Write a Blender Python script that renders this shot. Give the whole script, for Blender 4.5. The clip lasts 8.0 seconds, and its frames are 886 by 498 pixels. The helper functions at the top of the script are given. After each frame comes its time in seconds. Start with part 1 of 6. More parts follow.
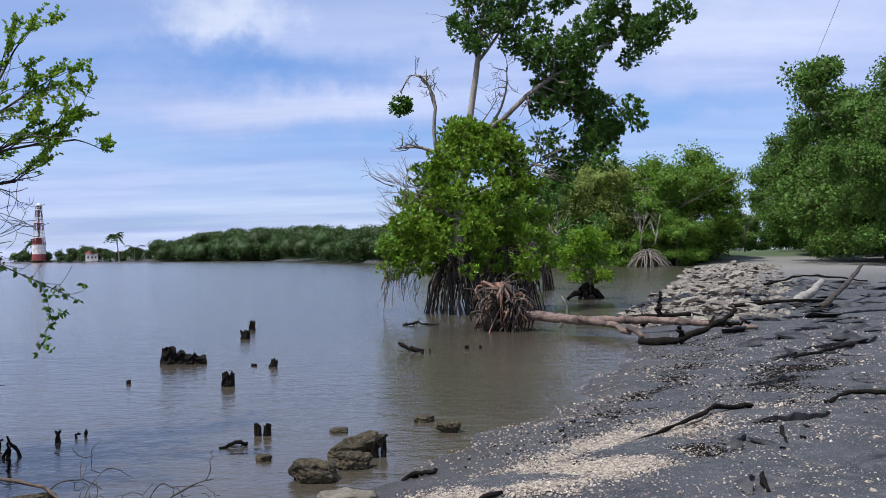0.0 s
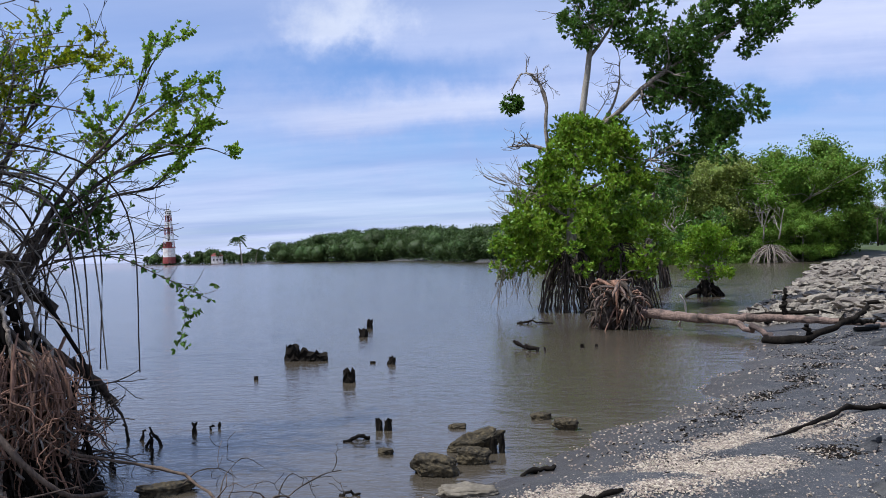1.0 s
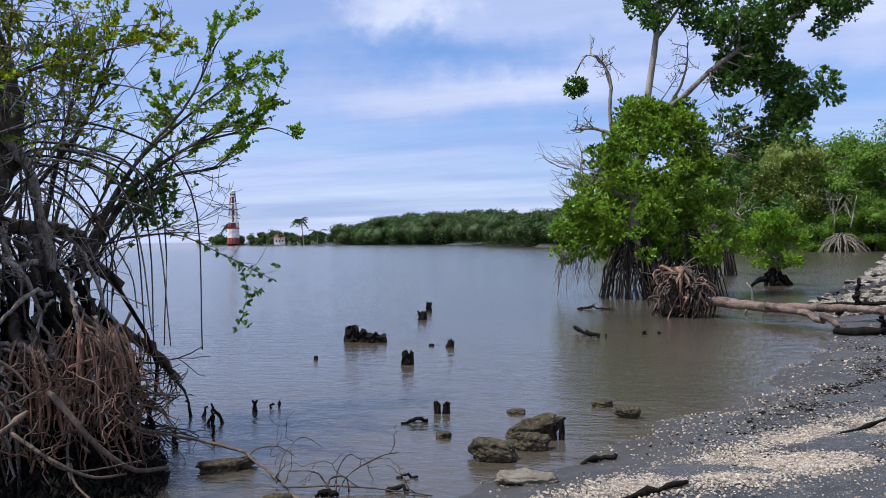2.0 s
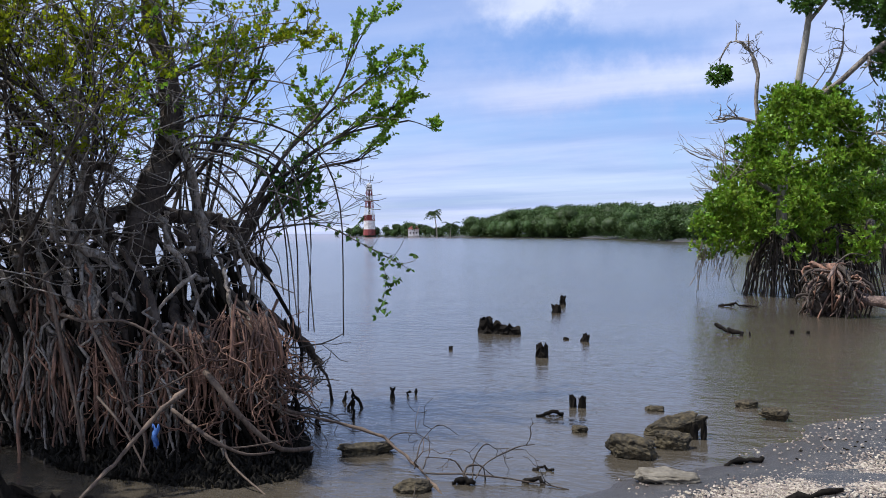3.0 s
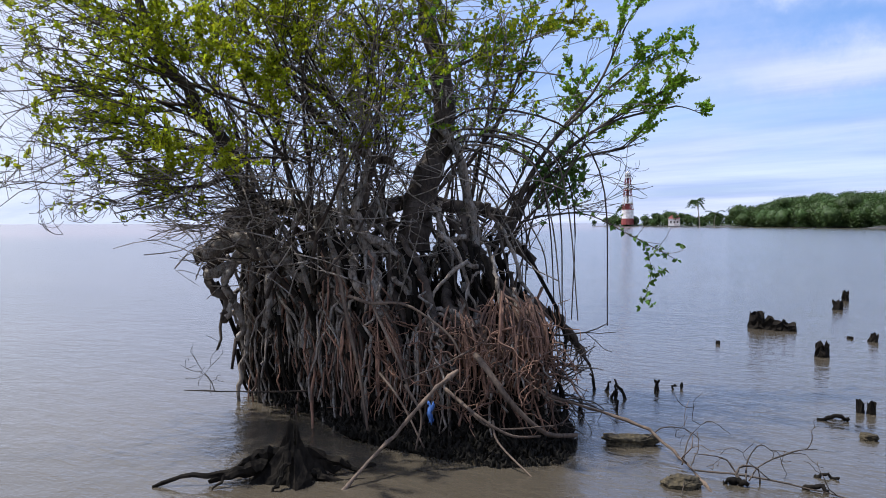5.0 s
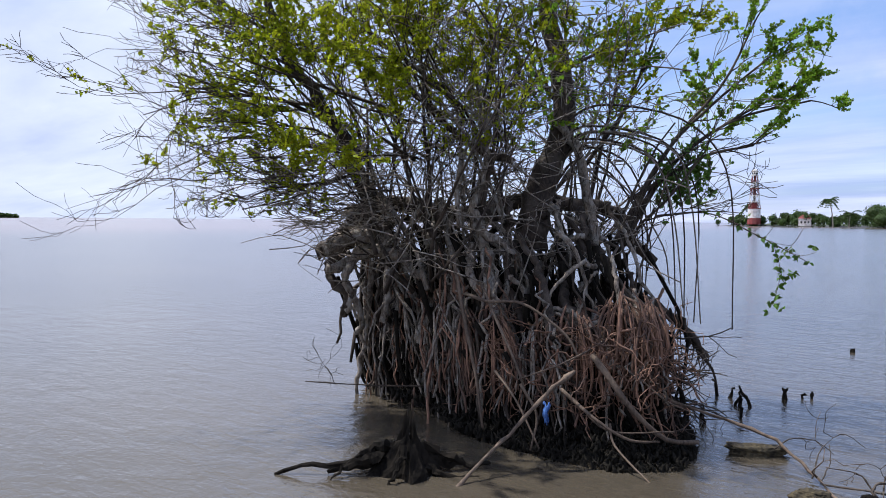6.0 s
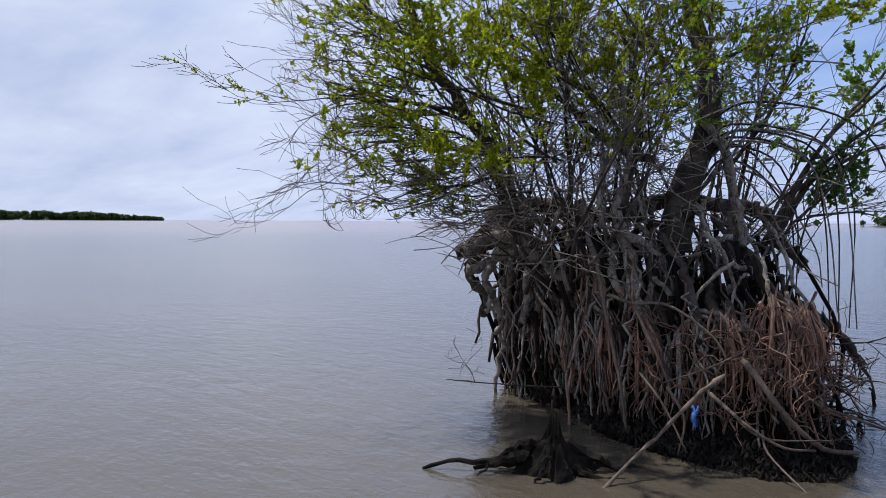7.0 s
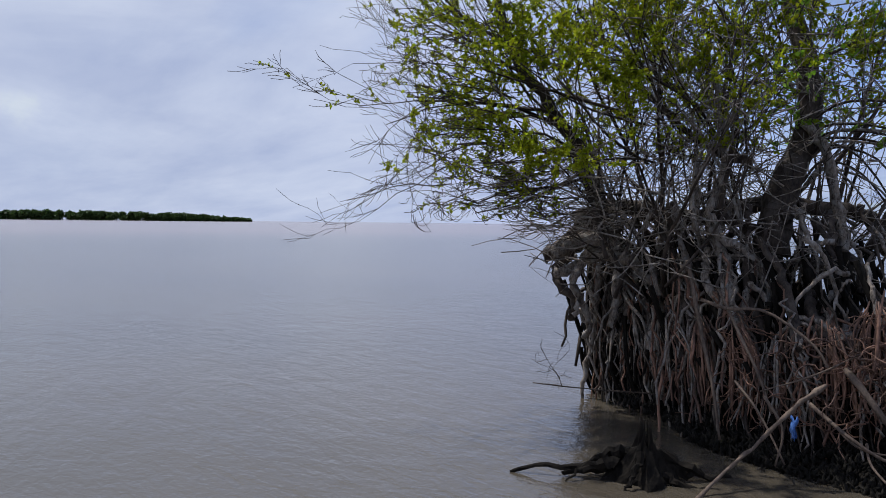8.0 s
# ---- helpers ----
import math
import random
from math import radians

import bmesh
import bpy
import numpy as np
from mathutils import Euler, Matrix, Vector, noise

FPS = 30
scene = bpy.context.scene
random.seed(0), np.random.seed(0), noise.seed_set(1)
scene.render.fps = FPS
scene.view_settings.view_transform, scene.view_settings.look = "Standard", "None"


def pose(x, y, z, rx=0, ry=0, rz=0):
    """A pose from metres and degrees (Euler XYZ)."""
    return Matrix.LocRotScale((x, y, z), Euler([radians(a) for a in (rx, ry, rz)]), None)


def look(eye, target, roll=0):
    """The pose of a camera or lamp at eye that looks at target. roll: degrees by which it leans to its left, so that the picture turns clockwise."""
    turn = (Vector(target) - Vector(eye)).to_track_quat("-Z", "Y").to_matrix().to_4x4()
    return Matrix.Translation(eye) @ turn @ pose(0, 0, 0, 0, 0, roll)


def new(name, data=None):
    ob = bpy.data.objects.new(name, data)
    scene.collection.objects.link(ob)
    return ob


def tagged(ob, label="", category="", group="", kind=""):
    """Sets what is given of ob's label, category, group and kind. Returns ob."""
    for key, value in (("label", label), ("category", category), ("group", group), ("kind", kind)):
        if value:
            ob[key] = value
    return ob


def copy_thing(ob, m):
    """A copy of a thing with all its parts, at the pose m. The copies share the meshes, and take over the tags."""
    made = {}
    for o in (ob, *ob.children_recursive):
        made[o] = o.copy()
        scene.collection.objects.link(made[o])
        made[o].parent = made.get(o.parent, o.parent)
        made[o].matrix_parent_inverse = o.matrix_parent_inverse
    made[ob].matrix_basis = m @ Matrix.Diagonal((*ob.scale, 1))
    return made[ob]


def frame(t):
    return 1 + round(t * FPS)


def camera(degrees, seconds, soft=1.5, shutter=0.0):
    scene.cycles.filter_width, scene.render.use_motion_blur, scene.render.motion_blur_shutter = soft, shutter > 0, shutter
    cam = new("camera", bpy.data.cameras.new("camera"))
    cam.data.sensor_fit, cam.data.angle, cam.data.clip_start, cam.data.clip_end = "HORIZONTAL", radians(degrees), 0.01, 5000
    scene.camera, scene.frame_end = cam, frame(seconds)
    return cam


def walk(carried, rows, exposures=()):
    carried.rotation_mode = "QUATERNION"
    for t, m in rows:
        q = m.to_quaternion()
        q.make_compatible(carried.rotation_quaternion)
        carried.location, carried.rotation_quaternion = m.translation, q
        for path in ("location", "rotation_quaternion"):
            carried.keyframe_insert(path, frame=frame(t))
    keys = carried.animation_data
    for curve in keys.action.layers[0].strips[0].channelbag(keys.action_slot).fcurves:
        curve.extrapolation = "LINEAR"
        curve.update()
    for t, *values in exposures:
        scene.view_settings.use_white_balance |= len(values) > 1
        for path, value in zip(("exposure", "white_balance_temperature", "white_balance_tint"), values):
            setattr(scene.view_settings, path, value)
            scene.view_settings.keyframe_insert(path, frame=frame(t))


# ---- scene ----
cam = camera(55.4, 8.0, 0.9)
PATH = [
    (0, (0.204, -0.7, 1.721), (0.197, 1.299, 1.731), -0.8),
    (0.5, (0.197, -0.807, 1.716), (0.055, 1.188, 1.728), -1.0),
    (1, (0.177, -0.782, 1.715), (-0.094, 1.199, 1.728), -1.5),
    (2.3, (0.13, -0.67, 1.697), (-0.353, 1.271, 1.664), -0.3),
    (2.5, (0.117, -0.677, 1.696), (-0.434, 1.246, 1.662), -0.1),
    (3, (0.101, -0.692, 1.689), (-0.609, 1.178, 1.652), -0.2),
    (3.5, (0.107, -0.775, 1.684), (-0.737, 1.038, 1.638), -0.1),
    (4, (0.069, -0.708, 1.687), (-0.898, 1.041, 1.632), 0.1),
    (4.5, (0.087, -0.784, 1.699), (-0.972, 0.911, 1.64), 0.3),
    (5, (0.059, -0.761, 1.687), (-1.175, 0.813, 1.626), -0.1),
    (5.2, (0.042, -0.748, 1.686), (-1.25, 0.777, 1.623), 0.0),
    (6.5, (0.038, -0.775, 1.696), (-1.484, 0.52, 1.628), 0.5),
    (7, (0.0, -0.915, 1.687), (-1.624, 0.25, 1.621), 0.3),
    (7.5, (-0.015, -0.926, 1.7), (-1.696, 0.157, 1.635), 0.1),
    (8, (-0.036, -0.953, 1.684), (-1.765, 0.05, 1.622), 0.6),
]
walk(cam, [(t, look(eye, target, roll)) for t, eye, target, roll in PATH],
     exposures=[(0, 0.06, 6050, 10), (1.2, 0.06, 6050, 10), (3, 0.18, 6100, 10), (5, 0.34, 6200, 10), (6.5, 0.22, 6200, 10), (7.2, -0.06, 6150, 10), (8, -0.24, 6120, 10)])

# ---- light ----
SUN_DIR = Vector((-0.38, -0.24, 0.89)).normalized()      # towards the sun
sun = new("sun", bpy.data.lights.new("sun", "SUN"))
sun.data.energy, sun.data.angle, sun.data.color = 4.7, radians(0.8), (1.0, 0.965, 0.91)
sun.matrix_world = look(SUN_DIR * 60, (0, 0, 0))

world = bpy.data.worlds.new("sky")
scene.world = world
world.use_nodes = True
wn, wl = world.node_tree.nodes, world.node_tree.links
wn.clear()


def wnode(kind, **values):
    n = wn.new(kind)
    for key, value in values.items():
        n.inputs[key].default_value = value
    return n


sky = wn.new("ShaderNodeTexSky")
sky.sky_type, sky.sun_disc = "NISHITA", False
sky.sun_elevation = math.asin(SUN_DIR.z)
sky.sun_rotation = math.atan2(SUN_DIR.x, SUN_DIR.y)
sky.air_density, sky.dust_density, sky.ozone_density = 1.0, 0.6, 2.0
coord = wn.new("ShaderNodeTexCoord")
split = wn.new("ShaderNodeSeparateXYZ")
wl.new(coord.outputs["Generated"], split.inputs[0])
lift = wn.new("ShaderNodeMath"); lift.operation = "ADD"; lift.inputs[1].default_value = 0.10
wl.new(split.outputs["Z"], lift.inputs[0])
low = wn.new("ShaderNodeMath"); low.operation = "MAXIMUM"; low.inputs[1].default_value = 0.05
wl.new(lift.outputs[0], low.inputs[0])
flat = wn.new("ShaderNodeVectorMath"); flat.operation = "DIVIDE"
wl.new(coord.outputs["Generated"], flat.inputs[0]); wl.new(low.outputs[0], flat.inputs[1])
mapped = wn.new("ShaderNodeMapping")
mapped.inputs["Rotation"].default_value = (0, 0, radians(22))
mapped.inputs["Scale"].default_value = (0.34, 1.0, 0.0)
mapped.inputs["Location"].default_value = (3.1, 1.7, 0.0)
wl.new(flat.outputs[0], mapped.inputs[0])
veil = wnode("ShaderNodeTexNoise", Scale=0.46, Detail=5.0, Roughness=0.5, Distortion=0.5)
wl.new(mapped.outputs[0], veil.inputs["Vector"])
ramp = wn.new("ShaderNodeValToRGB")
ramp.color_ramp.elements[0].position, ramp.color_ramp.elements[0].color = 0.38, (0.34, 0.34, 0.34, 1)
ramp.color_ramp.elements[1].position, ramp.color_ramp.elements[1].color = 0.62, (0.92, 0.92, 0.92, 1)
wl.new(veil.outputs["Fac"], ramp.inputs[0])
# the cloud cover thickens towards the open sea in the west
west = wn.new("ShaderNodeMapRange")
west.inputs["From Min"].default_value, west.inputs["From Max"].default_value = -0.55, -0.98
west.inputs["To Min"].default_value, west.inputs["To Max"].default_value = 0.0, 0.6
wl.new(split.outputs["X"], west.inputs["Value"])
high = wn.new("ShaderNodeMapRange")
high.inputs["From Min"].default_value, high.inputs["From Max"].default_value = 0.22, 0.55
high.inputs["To Max"].default_value = 0.5
wl.new(split.outputs["Z"], high.inputs["Value"])
deck = wn.new("ShaderNodeMath"); deck.operation = "ADD"
wl.new(west.outputs[0], deck.inputs[0]); wl.new(high.outputs[0], deck.inputs[1])
# single clouds and clear gaps, with ragged edges: azimuth, elevation, half width, half height, strength
rag = wnode("ShaderNodeTexNoise", Scale=7.0, Detail=6.0, Roughness=0.65)
wl.new(coord.outputs["Generated"], rag.inputs["Vector"])
fray = wn.new("ShaderNodeVectorMath"); fray.operation = "MULTIPLY_ADD"
fray.inputs[1].default_value = (0.30, 0.30, 0.10)
wl.new(rag.outputs["Color"], fray.inputs[0]); wl.new(coord.outputs["Generated"], fray.inputs[2])


def cloud_lobe(azimuth, elevation, wide, tall, strength, before):
    az, el = radians(azimuth), radians(elevation)
    off = wn.new("ShaderNodeVectorMath"); off.operation = "SUBTRACT"
    off.inputs[1].default_value = (math.sin(az) * math.cos(el) + 0.15, math.cos(az) * math.cos(el) + 0.15, math.sin(el) + 0.05)
    wl.new(fray.outputs[0], off.inputs[0])
    size = wn.new("ShaderNodeVectorMath"); size.operation = "DIVIDE"; size.inputs[1].default_value = (wide, wide, tall)
    wl.new(off.outputs[0], size.inputs[0])
    reach = wn.new("ShaderNodeVectorMath"); reach.operation = "LENGTH"
    wl.new(size.outputs[0], reach.inputs[0])
    fall = wn.new("ShaderNodeMapRange"); fall.interpolation_type = "SMOOTHSTEP"
    for k, v in enumerate((0.0, 1.0, strength, 0.0)):
        fall.inputs[k + 1].default_value = v
    wl.new(reach.outputs["Value"], fall.inputs[0])
    total = wn.new("ShaderNodeMath"); total.operation = "ADD"
    wl.new(before, total.inputs[0]); wl.new(fall.outputs[0], total.inputs[1])
    return total.outputs[0]


lobes = deck.outputs[0]
for lobe in ((-12, 12.6, 0.28, 0.034, -0.5), (-15, 15.2, 0.11, 0.050, 0.6), (-9, 9.7, 0.38, 0.036, 0.5), (-8, 6.4, 0.45, 0.040, -0.32), (17, 9.3, 0.24, 0.028, -0.4), (18, 14.0, 0.34, 0.06, 0.4), (-87, 6.6, 0.05, 0.026, 0.6)):
    lobes = cloud_lobe(*lobe, lobes)
bright_puff = cloud_lobe(-15, 15.2, 0.11, 0.050, 0.6, cloud_lobe(-87, 6.6, 0.05, 0.026, 0.5, cloud_lobe(-9, 9.7, 0.38, 0.036, 0.3, west.outputs[0])))
cover = wn.new("ShaderNodeMath"); cover.operation = "ADD"; cover.use_clamp = True
wl.new(ramp.outputs[0], cover.inputs[0]); wl.new(lobes, cover.inputs[1])
puff = wnode("ShaderNodeTexNoise", Scale=1.1, Detail=7.0, Roughness=0.6, Distortion=0.2)
wl.new(mapped.outputs[0], puff.inputs["Vector"])
cloud = wn.new("ShaderNodeValToRGB")
cloud.color_ramp.elements[0].position, cloud.color_ramp.elements[0].color = 0.35, (0.36, 0.43, 0.71, 1)
cloud.color_ramp.elements[1].position, cloud.color_ramp.elements[1].color = 0.68, (0.66, 0.70, 0.90, 1)
wl.new(puff.outputs["Fac"], cloud.inputs[0])
clear_air = wnode("ShaderNodeBackground", Strength=0.12)
air = wn.new("ShaderNodeMix"); air.data_type = "RGBA"; air.blend_type = "MULTIPLY"; air.inputs["Factor"].default_value = 1.0
air.inputs["B"].default_value = (0.74, 0.88, 1.16, 1)
wl.new(sky.outputs[0], air.inputs["A"]); wl.new(air.outputs["Result"], clear_air.inputs["Color"])
cloud_air = wnode("ShaderNodeBackground", Strength=1.06)
bank_noise = wnode("ShaderNodeTexNoise", Scale=3.4, Detail=6.0, Roughness=0.55, Distortion=0.4)
bank_map = wn.new("ShaderNodeMapping"); bank_map.inputs["Scale"].default_value = (1.0, 1.0, 3.2)
wl.new(coord.outputs["Generated"], bank_map.inputs[0]); wl.new(bank_map.outputs[0], bank_noise.inputs["Vector"])
bank_tone = wn.new("ShaderNodeValToRGB")
bank_tone.color_ramp.elements[0].position, bank_tone.color_ramp.elements[0].color = 0.36, (0.49, 0.55, 0.68, 1)
bank_tone.color_ramp.elements[1].position, bank_tone.color_ramp.elements[1].color = 0.64, (0.74, 0.79, 0.86, 1)
wl.new(bank_noise.outputs["Fac"], bank_tone.inputs[0])
grey = wn.new("ShaderNodeMix"); grey.data_type = "RGBA"; wl.new(bank_tone.outputs[0], grey.inputs["B"])
grey.clamp_factor = True; wl.new(bright_puff, grey.inputs["Factor"]); wl.new(cloud.outputs[0], grey.inputs["A"]); thick = wn.new("ShaderNodeMix"); thick.data_type = "RGBA"; thick.inputs["B"].default_value = (0.76, 0.79, 0.88, 1)
thin_out = wn.new("ShaderNodeMapRange"); thin_out.inputs["From Min"].default_value, thin_out.inputs["From Max"].default_value = 0.20, 0.45
wl.new(split.outputs["Z"], thin_out.inputs["Value"])
wl.new(thin_out.outputs[0], thick.inputs["Factor"]); wl.new(grey.outputs["Result"], thick.inputs["A"]); wl.new(thick.outputs["Result"], cloud_air.inputs["Color"])
zenith = wn.new("ShaderNodeMapRange")
zenith.inputs["From Min"].default_value, zenith.inputs["From Max"].default_value = 0.45, 0.75
zenith.inputs["To Min"].default_value, zenith.inputs["To Max"].default_value = 1.0, 0.15
wl.new(split.outputs["Z"], zenith.inputs["Value"])
deck_open = wn.new("ShaderNodeMath"); deck_open.operation = "MULTIPLY"
wl.new(cover.outputs[0], deck_open.inputs[0]); wl.new(zenith.outputs[0], deck_open.inputs[1])
blend = wn.new("ShaderNodeMixShader")
wl.new(deck_open.outputs[0], blend.inputs[0]); wl.new(clear_air.outputs[0], blend.inputs[1]); wl.new(cloud_air.outputs[0], blend.inputs[2])
out = wn.new("ShaderNodeOutputWorld")
wl.new(blend.outputs[0], out.inputs[0])


# ---- materials ----
def material(name, dark, light, scale=6.0, rough=0.8, bump=0.4, grain=40.0, stretch=(1, 1, 1), spec=0.3, island=0.0, per_object=0.0,
             stain=None, stain_scale=1.5, stain_amount=0.5, through_light=0.0, depth=0.02):
    m = bpy.data.materials.new(name)
    m.use_nodes = True
    n, l = m.node_tree.nodes, m.node_tree.links
    b = n["Principled BSDF"]
    tc = n.new("ShaderNodeTexCoord")
    mp = n.new("ShaderNodeMapping"); mp.inputs["Scale"].default_value = stretch
    l.new(tc.outputs["Object"], mp.inputs[0])
    big = n.new("ShaderNodeTexNoise"); big.inputs["Scale"].default_value = scale; big.inputs["Detail"].default_value = 5
    fine = n.new("ShaderNodeTexNoise"); fine.inputs["Scale"].default_value = grain; fine.inputs["Detail"].default_value = 4
    l.new(mp.outputs[0], big.inputs["Vector"]); l.new(mp.outputs[0], fine.inputs["Vector"])
    add = n.new("ShaderNodeMath"); add.operation = "MULTIPLY_ADD"; add.inputs[1].default_value = 0.5
    l.new(fine.outputs["Fac"], add.inputs[0])
    half = n.new("ShaderNodeMath"); half.operation = "MULTIPLY"; half.inputs[1].default_value = 0.5
    l.new(big.outputs["Fac"], half.inputs[0]); l.new(half.outputs[0], add.inputs[2])
    cr = n.new("ShaderNodeValToRGB")
    cr.color_ramp.elements[0].position, cr.color_ramp.elements[0].color = 0.34, (*dark, 1)
    cr.color_ramp.elements[1].position, cr.color_ramp.elements[1].color = 0.66, (*light, 1)
    l.new(add.outputs[0], cr.inputs[0])
    colour = cr.outputs[0]
    if stain:
        patch = n.new("ShaderNodeTexNoise"); patch.inputs["Scale"].default_value = stain_scale; patch.inputs["Detail"].default_value = 6
        l.new(tc.outputs["Object"], patch.inputs["Vector"])
        pr = n.new("ShaderNodeMapRange")
        pr.inputs["From Min"].default_value, pr.inputs["From Max"].default_value = 0.48, 0.62
        pr.inputs["To Max"].default_value = stain_amount
        l.new(patch.outputs["Fac"], pr.inputs["Value"])
        mix = n.new("ShaderNodeMix"); mix.data_type = "RGBA"
        l.new(pr.outputs[0], mix.inputs["Factor"]); l.new(colour, mix.inputs["A"]); mix.inputs["B"].default_value = (*stain, 1)
        colour = mix.outputs["Result"]
    if island or per_object:
        hsv = n.new("ShaderNodeHueSaturation")
        source = n.new("ShaderNodeNewGeometry").outputs["Random Per Island"] if island else n.new("ShaderNodeObjectInfo").outputs["Random"]
        span = island or per_object
        vr = n.new("ShaderNodeMapRange")
        vr.inputs["To Min"].default_value, vr.inputs["To Max"].default_value = 1 - span, 1 + span
        l.new(source, vr.inputs["Value"]); l.new(vr.outputs[0], hsv.inputs["Value"])
        hr = n.new("ShaderNodeMapRange")
        hr.inputs["To Min"].default_value, hr.inputs["To Max"].default_value = 0.5 - span * 0.06, 0.5 + span * 0.03
        l.new(source, hr.inputs["Value"]); l.new(hr.outputs[0], hsv.inputs["Hue"])
        l.new(colour, hsv.inputs["Color"])
        colour = hsv.outputs[0]
    l.new(colour, b.inputs["Base Color"])
    rr = n.new("ShaderNodeMapRange")
    rr.inputs["To Min"].default_value, rr.inputs["To Max"].default_value = max(rough - 0.15, 0.05), min(rough + 0.12, 1)
    l.new(big.outputs["Fac"], rr.inputs["Value"]); l.new(rr.outputs[0], b.inputs["Roughness"])
    b.inputs["Specular IOR Level"].default_value = spec
    if bump:
        bp = n.new("ShaderNodeBump"); bp.inputs["Strength"].default_value = bump; bp.inputs["Distance"].default_value = depth
        l.new(add.outputs[0], bp.inputs["Height"]); l.new(bp.outputs[0], b.inputs["Normal"])
    if through_light:
        tr = n.new("ShaderNodeBsdfTranslucent"); l.new(colour, tr.inputs["Color"])
        ms = n.new("ShaderNodeMixShader"); ms.inputs[0].default_value = through_light
        l.new(b.outputs[0], ms.inputs[1]); l.new(tr.outputs[0], ms.inputs[2])
        l.new(ms.outputs[0], n["Material Output"].inputs["Surface"])
    return m


def leaf(name, dark, light, span=0.35, clear=0.4, rough=0.45):
    return material(name, dark, light, scale=1.2, rough=rough, bump=0, grain=9, island=span, through_light=clear, spec=0.35)


BARK_GREY = material("grey mangrove bark", (0.020, 0.015, 0.011), (0.37, 0.305, 0.245), 15, 0.9, 1.0, 70, (1, 1, 0.4), stain=(0.34, 0.32, 0.29), stain_scale=18, stain_amount=0.6, spec=0.15)
BARK_DARK = material("dark damp bark", (0.010, 0.0075, 0.0055), (0.085, 0.062, 0.046), 9, 0.8, 0.8, 60, (1, 1, 0.4), stain=(0.15, 0.125, 0.105), stain_scale=7, stain_amount=0.35)
BARK_RED = material("red-brown prop root bark", (0.050, 0.026, 0.017), (0.37, 0.205, 0.135), 6, 0.85, 0.6, 50, (1, 1, 0.3), stain=(0.05, 0.04, 0.035), stain_scale=4, stain_amount=0.6)
BARK_TAN = material("bare tan driftwood", (0.055, 0.038, 0.028), (0.20, 0.145, 0.105), 5, 0.8, 0.5, 60, (1, 1, 0.3))
BARK_PALE = material("pale bark", (0.16, 0.14, 0.11), (0.42, 0.38, 0.32), 5, 0.8, 0.4, 40, (1, 1, 0.3))
LOG_BARK = material("peeling pinkish log bark", (0.065, 0.044, 0.035), (0.31, 0.215, 0.17), 4, 0.85, 1.0, 30, (1, 1, 1), depth=0.04, stain=(0.045, 0.034, 0.03), stain_scale=4.5, stain_amount=0.85)
# inside the near mangrove's root curtain this black is painted shade
WET_SHADE_WOOD = material("black waterlogged wood and root shade", (0.004, 0.0035, 0.003), (0.022, 0.018, 0.014), 9, 0.85, 1.0, 45, (1, 1, 0.35), spec=0.06)
MUD = material("black root mud and mussels", (0.004, 0.004, 0.003), (0.026, 0.022, 0.017), 12, 0.75, 1.0, 60, spec=0.1)
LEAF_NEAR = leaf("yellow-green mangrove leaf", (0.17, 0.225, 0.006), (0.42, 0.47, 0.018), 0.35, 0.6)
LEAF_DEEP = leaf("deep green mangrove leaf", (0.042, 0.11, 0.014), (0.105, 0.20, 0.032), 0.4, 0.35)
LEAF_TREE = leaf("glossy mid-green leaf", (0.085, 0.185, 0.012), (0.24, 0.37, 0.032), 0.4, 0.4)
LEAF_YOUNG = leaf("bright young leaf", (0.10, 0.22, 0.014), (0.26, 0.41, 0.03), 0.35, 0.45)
LEAF_FAR = leaf("olive far foliage", (0.025, 0.055, 0.013), (0.070, 0.117, 0.027), 0.35, 0.3, 0.6)
LEAF_OLIVE = leaf("dusty olive foliage", (0.10, 0.15, 0.026), (0.25, 0.30, 0.06), 0.3, 0.3, 0.6)
LEAF_ROAD = leaf("dull deep green foliage", (0.045, 0.105, 0.014), (0.135, 0.235, 0.036), 0.45, 0.35, 0.65)
LEAF_INLET = leaf("dull mid-green foliage", (0.07, 0.16, 0.016), (0.20, 0.33, 0.042), 0.4, 0.4, 0.65)
ROCK = material("brown weathered coral rock", (0.010, 0.008, 0.005), (0.125, 0.098, 0.055), 9, 0.9, 1.0, 34, stain=(0.018, 0.015, 0.010), stain_scale=14, stain_amount=0.85, depth=0.03)
RUBBLE = material("pale broken stone", (0.085, 0.073, 0.058), (0.36, 0.315, 0.255), 3, 0.9, 0.7, 25, per_object=0.3, stain=(0.13, 0.11, 0.09), stain_scale=2.5, stain_amount=0.5)
RUBBLE_FILL = material("small pale broken stone", (0.06, 0.052, 0.042), (0.30, 0.262, 0.212), 3, 0.9, 0.7, 25, island=0.35)
PALE_ROCK = material("pale tan rock", (0.10, 0.085, 0.062), (0.27, 0.235, 0.18), 5, 0.9, 0.8, 30, stain=(0.06, 0.05, 0.035), stain_scale=6, stain_amount=0.5)
SLAB = material("cracked dark asphalt", (0.018, 0.019, 0.021), (0.075, 0.075, 0.078), 5, 0.95, 1.0, 70, per_object=0.3, stain=(0.13, 0.125, 0.115), stain_scale=3, stain_amount=0.35, spec=0.1)
SHELL = material("bleached shell", (0.14, 0.11, 0.08), (0.53, 0.455, 0.36), 20, 0.7, 0.3, 90, island=0.5)
WRACK = material("dark wrack litter", (0.004, 0.0035, 0.003), (0.026, 0.021, 0.016), 15, 0.9, 0.3, 60, island=0.4, spec=0.05)
